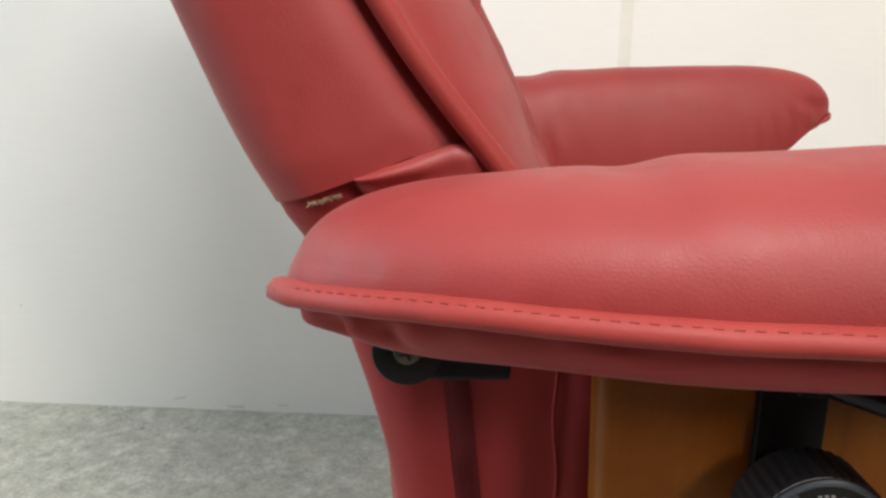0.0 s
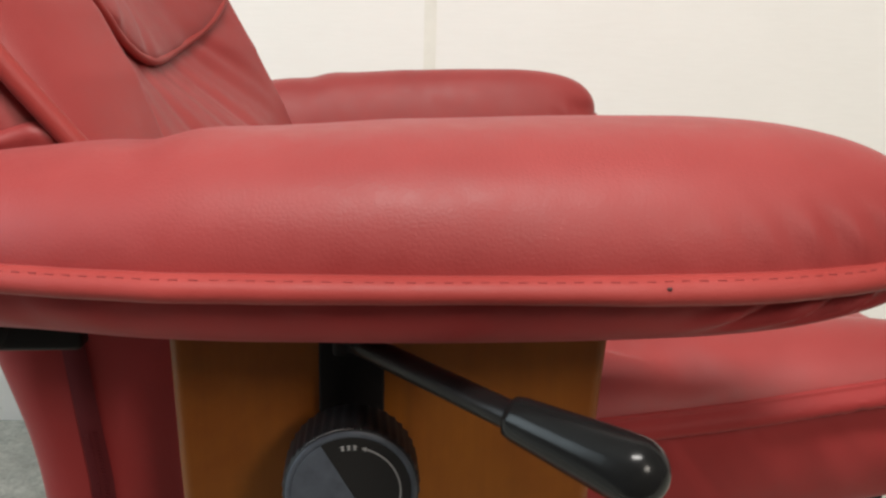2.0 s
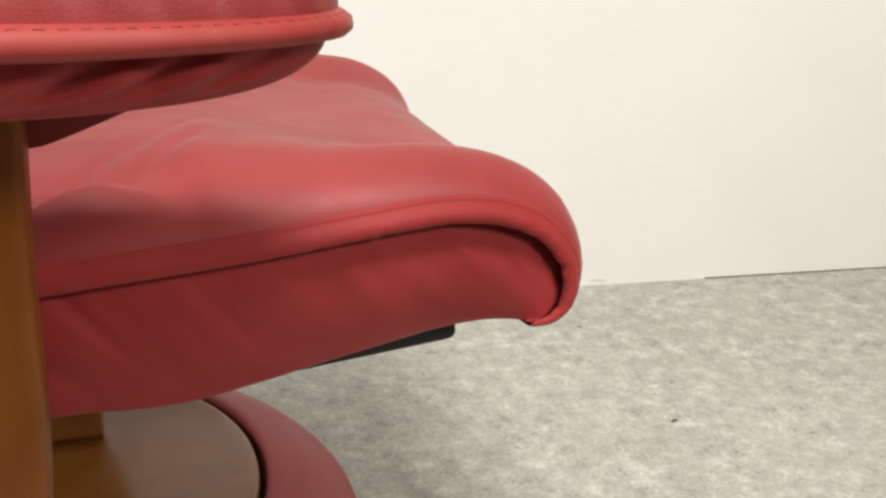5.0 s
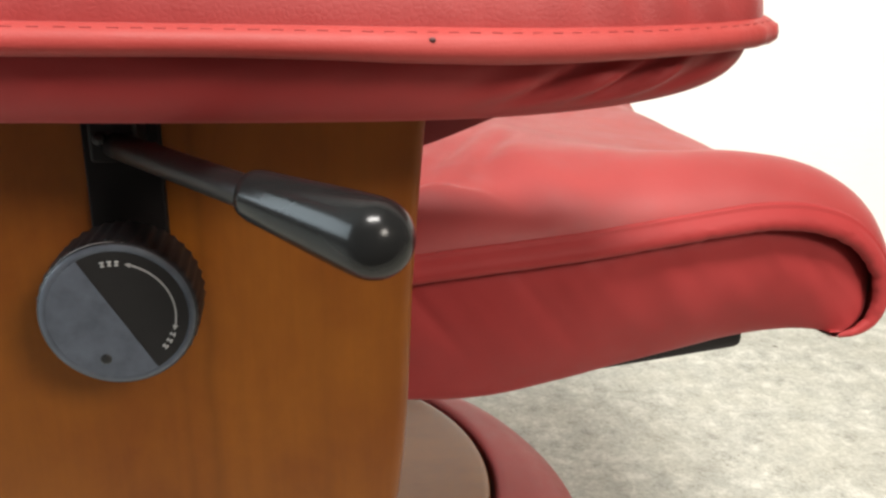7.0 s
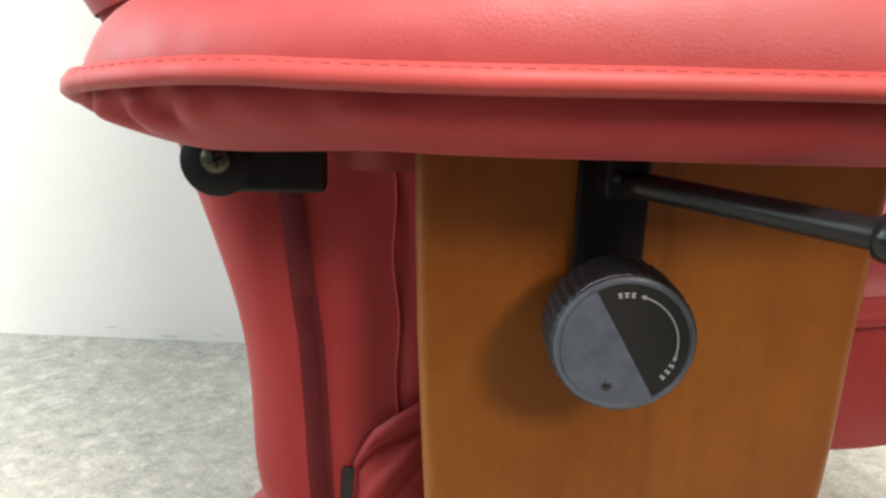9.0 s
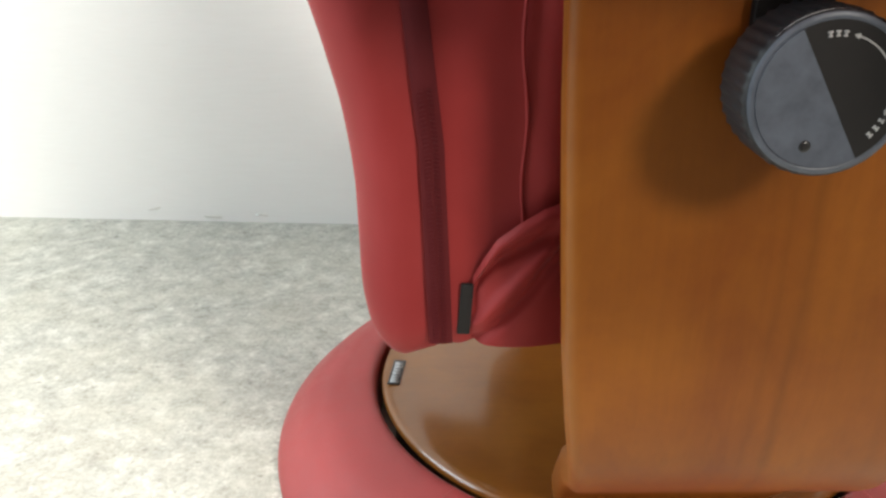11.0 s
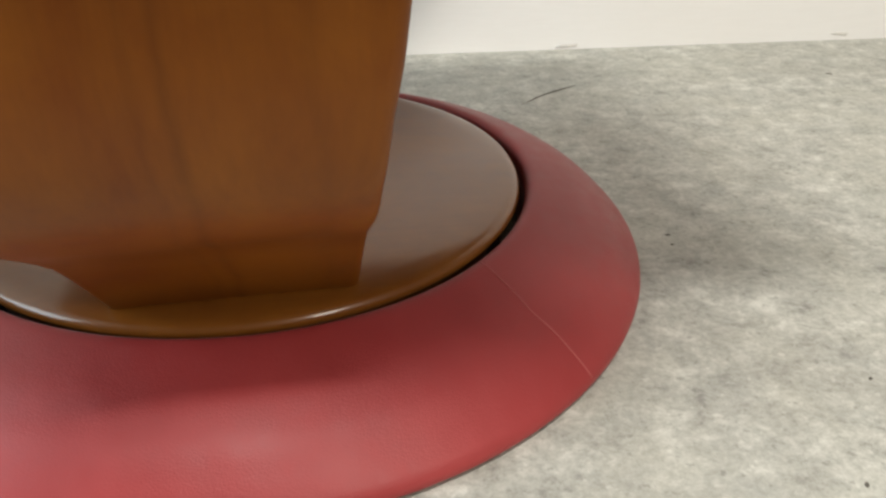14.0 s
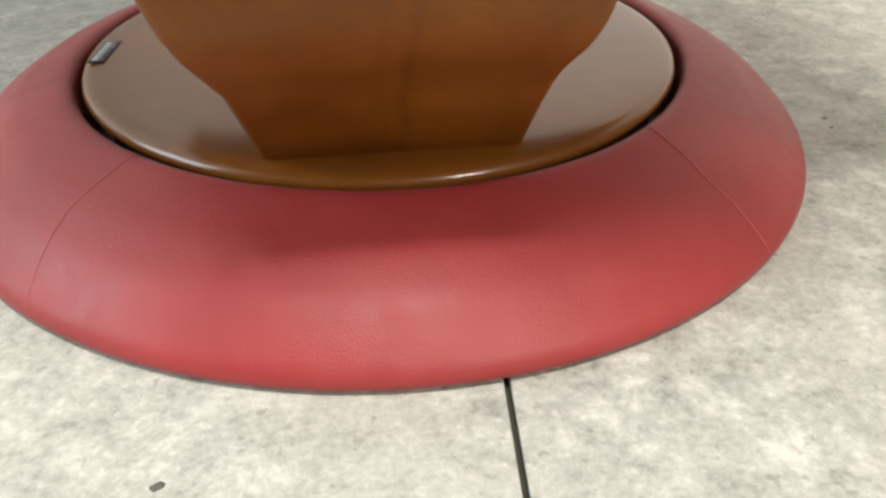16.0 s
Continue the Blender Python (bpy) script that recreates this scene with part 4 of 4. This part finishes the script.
def seat_side(u, v):
    a, b = along(SEAM, u), along(UNDER, u)
    x, z = a[0] + (b[0] - a[0]) * v, a[1] + (b[1] - a[1]) * v
    bul = 0.008 * math.sin(math.pi * v) ** 0.7
    q = x + 0.75 * z
    fold = 0.0022 * noise.noise((q * 42, (z - 0.6 * x) * 9, 2.0)) * hill(v, 0.4, 0.35) + 0.0016 * noise.noise((q * 95, (z - 0.6 * x) * 12, 6.0)) * hill(v, 0.2, 0.2)
    fold += 0.0010 * noise.noise((x * 30, z * 30, 4.0)) - 0.0020 * (hill(q, 0.62, 0.006) + hill(q, 0.555, 0.005)) * hill(v, 0.3, 0.3)
    tuck = 0.005 * hill(v, 0.0, 0.07)
    return Vector((x, SEAT_Y + 0.008 - bul - fold + tuck + 0.030 * v ** 1.8 + 0.010 * max(0.0, (v - 0.9) / 0.1) ** 2, z))


WELT_SECTION = smooth_curve([(0.0084, -0.0045), (0.0080, -0.0016), (0.0069, -0.0004), (0.0058, -0.0013), (0.0047, 0.0004), (0.002, 0.0032), (-0.001, 0.0047), (-0.0045, 0.0044), (-0.0066, 0.0025), (-0.0070, -0.001), (-0.004, -0.004)], 60, 1)


def seat_welt():
    def fn(u, v):
        w = 0.05 + 0.95 * u
        p, n = along(SEAM, w), seam_out(min(w, 0.985))
        a, b = along(WELT_SECTION, v)
        if a < 0:                                       # crimped lower edge where it turns round the front
            a += 0.0011 * noise.noise((w * 70, 0.0, 5.0)) * min(1.0, max(0.0, (w - 0.45) / 0.2))
            b += 0.0006 * noise.noise((w * 90, 3.0, 5.0)) * min(1.0, max(0.0, (w - 0.45) / 0.2))
        end = min(1.0, 12 * (1 - u) + 0.05) ** 0.5
        up = float(np.interp(w, [0.80, 0.93], [1.0, 0.55]))
        a *= end * (up if a > 0 else 1.0)
        return Vector((p[0] + n.x * a, SEAT_Y - 0.001 - b * end, p[1] + n.y * a))
    return grid(fn, 300, 34)


for twin in (False, True):
    f = far if twin else (lambda bm: bm)
    # Seat sides share the dull red, so their shade comes partly from the material.
    _side = part("seat_side", f(grid(seat_side, 160, 40)), DULL_RED, seat, "boxed red leather side below the welt")
    part("welt", f(seat_welt()), DULL_RED, seat, "rounded red leather welt")
part("seat_front_lining", grid(lambda u, v: Vector((0.545 - 0.045 * u, SEAT_Y + 0.02 + (2 * (YM - SEAT_Y) - 0.04) * v, 0.332 + 0.003 * math.sin(3 * u))), 12, 30), DULL_RED, seat)
part("seat_frame", bent(slab(-0.085, 0.084, 0.434, 2 * YM - 0.434, -0.0010, 0.018), Matrix.Translation((0.4235, 0, 0.2875)) @ pose(0, 0, 0, 0, -6.6, 0)), DARK_GAP, seat, "black underside of the seat", bevel=0.006)


def seat_tail(u, v):
    # gathered rear end of the seat's side, held by the strap
    x = 0.0415 + 0.0635 * u
    top = float(np.interp(x, [0.0415, 0.047, 0.053, 0.064, 0.076, 0.105], [0.285, 0.298, 0.308, 0.317, 0.324, 0.332]))
    z = 0.2470 + (top - 0.2470) * v
    fold = 0.0040 * hill(v - 0.75 * u, 0.28, 0.09) - 0.004 * hill(v - 0.9 * u, 0.02, 0.07) + 0.005 * hill(v, 0.93, 0.07) - 0.003 * hill(v, 0.78, 0.05)
    return Vector((x, 0.3935 - fold - 0.004 * math.sin(math.pi * min(1, u * 1.4)) + 0.004 * hill(u, 0, 0.06), z))


part("seat_tail", grid(seat_tail, 50, 40), DULL_RED, seat, "gathered red leather end of the seat side")
part("strap", bent(slab(-0.0034, 0.0032, -0.0015, 0.0015, -0.0145, 0.0140), Matrix.Translation((0.0380, 0.3960, 0.2665)) @ pose(0, 0, 0, 0, 4, 0)), BLACK_STRAP, seat, "short black elastic strap", bevel=0.0006)

# ---- small marks on the floor ----
_crk = [(0.496, 0.961), (0.516, 0.979), (0.534, 0.990), (0.572, 1.010)]
mark = link_mesh("floor_scratch", tube([(x, y, 0.0004) for x, y in smooth_curve(_crk, 24, 1)], lambda u: 0.0006 + 0.0008 * math.sin(math.pi * u), 6, flat=0.3), CRACK)
tagged(mark, "short dark scratch in the floor near the wall", "scratch", kind="structure")


def floor_chip(x, y, sx, sy, turn):
    bm = bmesh.new()
    bmesh.ops.create_icosphere(bm, subdivisions=2, radius=1.0)
    for v in bm.verts:
        v.co *= 1 + 0.5 * noise.noise(v.co * 1.6 + Vector((x * 40, y * 40, 0)))
    bent(bm, Matrix.Translation((x, y, 0.0001)) @ pose(0, 0, 0, 0, 0, turn) @ Matrix.Diagonal((sx, sy, 0.0004, 1)))
    tagged(link_mesh("floor_chip", bm, CRACK), "small dark chip in the vinyl floor", "chip", kind="structure")


for _m in ((0.901, 0.725, 0.0060, 0.0030, 20), (0.907, 0.994, 0.0045, 0.0020, -30), (0.524, 0.623, 0.0022, 0.0014, 0), (0.573, 0.419, 0.0018, 0.0012, 40), (0.066, 0.319, 0.0034, 0.0022, 30), (0.514, 0.336, 0.0022, 0.0012, 60), (0.521, 0.607, 0.0016, 0.0011, 0)):
    floor_chip(*_m)


SCUFF = plain("faint_wall_scuff", (0.72, 0.70, 0.65), 0.85, var=0.1, scale=200.0)


def wall_scuff(x, z, sx, sz, turn):
    bm = bmesh.new()
    bmesh.ops.create_icosphere(bm, subdivisions=2, radius=1.0)
    for v in bm.verts:
        v.co *= 1 + 0.6 * noise.noise(v.co * 1.7 + Vector((x * 30, 0, z * 30)))
    bent(bm, Matrix.Translation((x, 1.2005 - 0.0645 * x, z)) @ pose(0, 0, 0, 0, turn, 0) @ Matrix.Diagonal((sx, 0.0003, sz, 1)))
    tagged(link_mesh("wall_scuff", bm, SCUFF), "faint grey-brown scuff low on the papered wall", "scuff", kind="structure")


for _m in ((-0.648, 0.166, 0.0030, 0.0018, 0), (-0.305, 0.0075, 0.0260, 0.0030, 2), (-0.40, 0.020, 0.0140, 0.0022, -12), (-0.235, 0.012, 0.0120, 0.0025, 8), (0.62, 0.006, 0.0300, 0.0025, 0), (1.02, 0.009, 0.0220, 0.0028, 3)):
    wall_scuff(*_m)
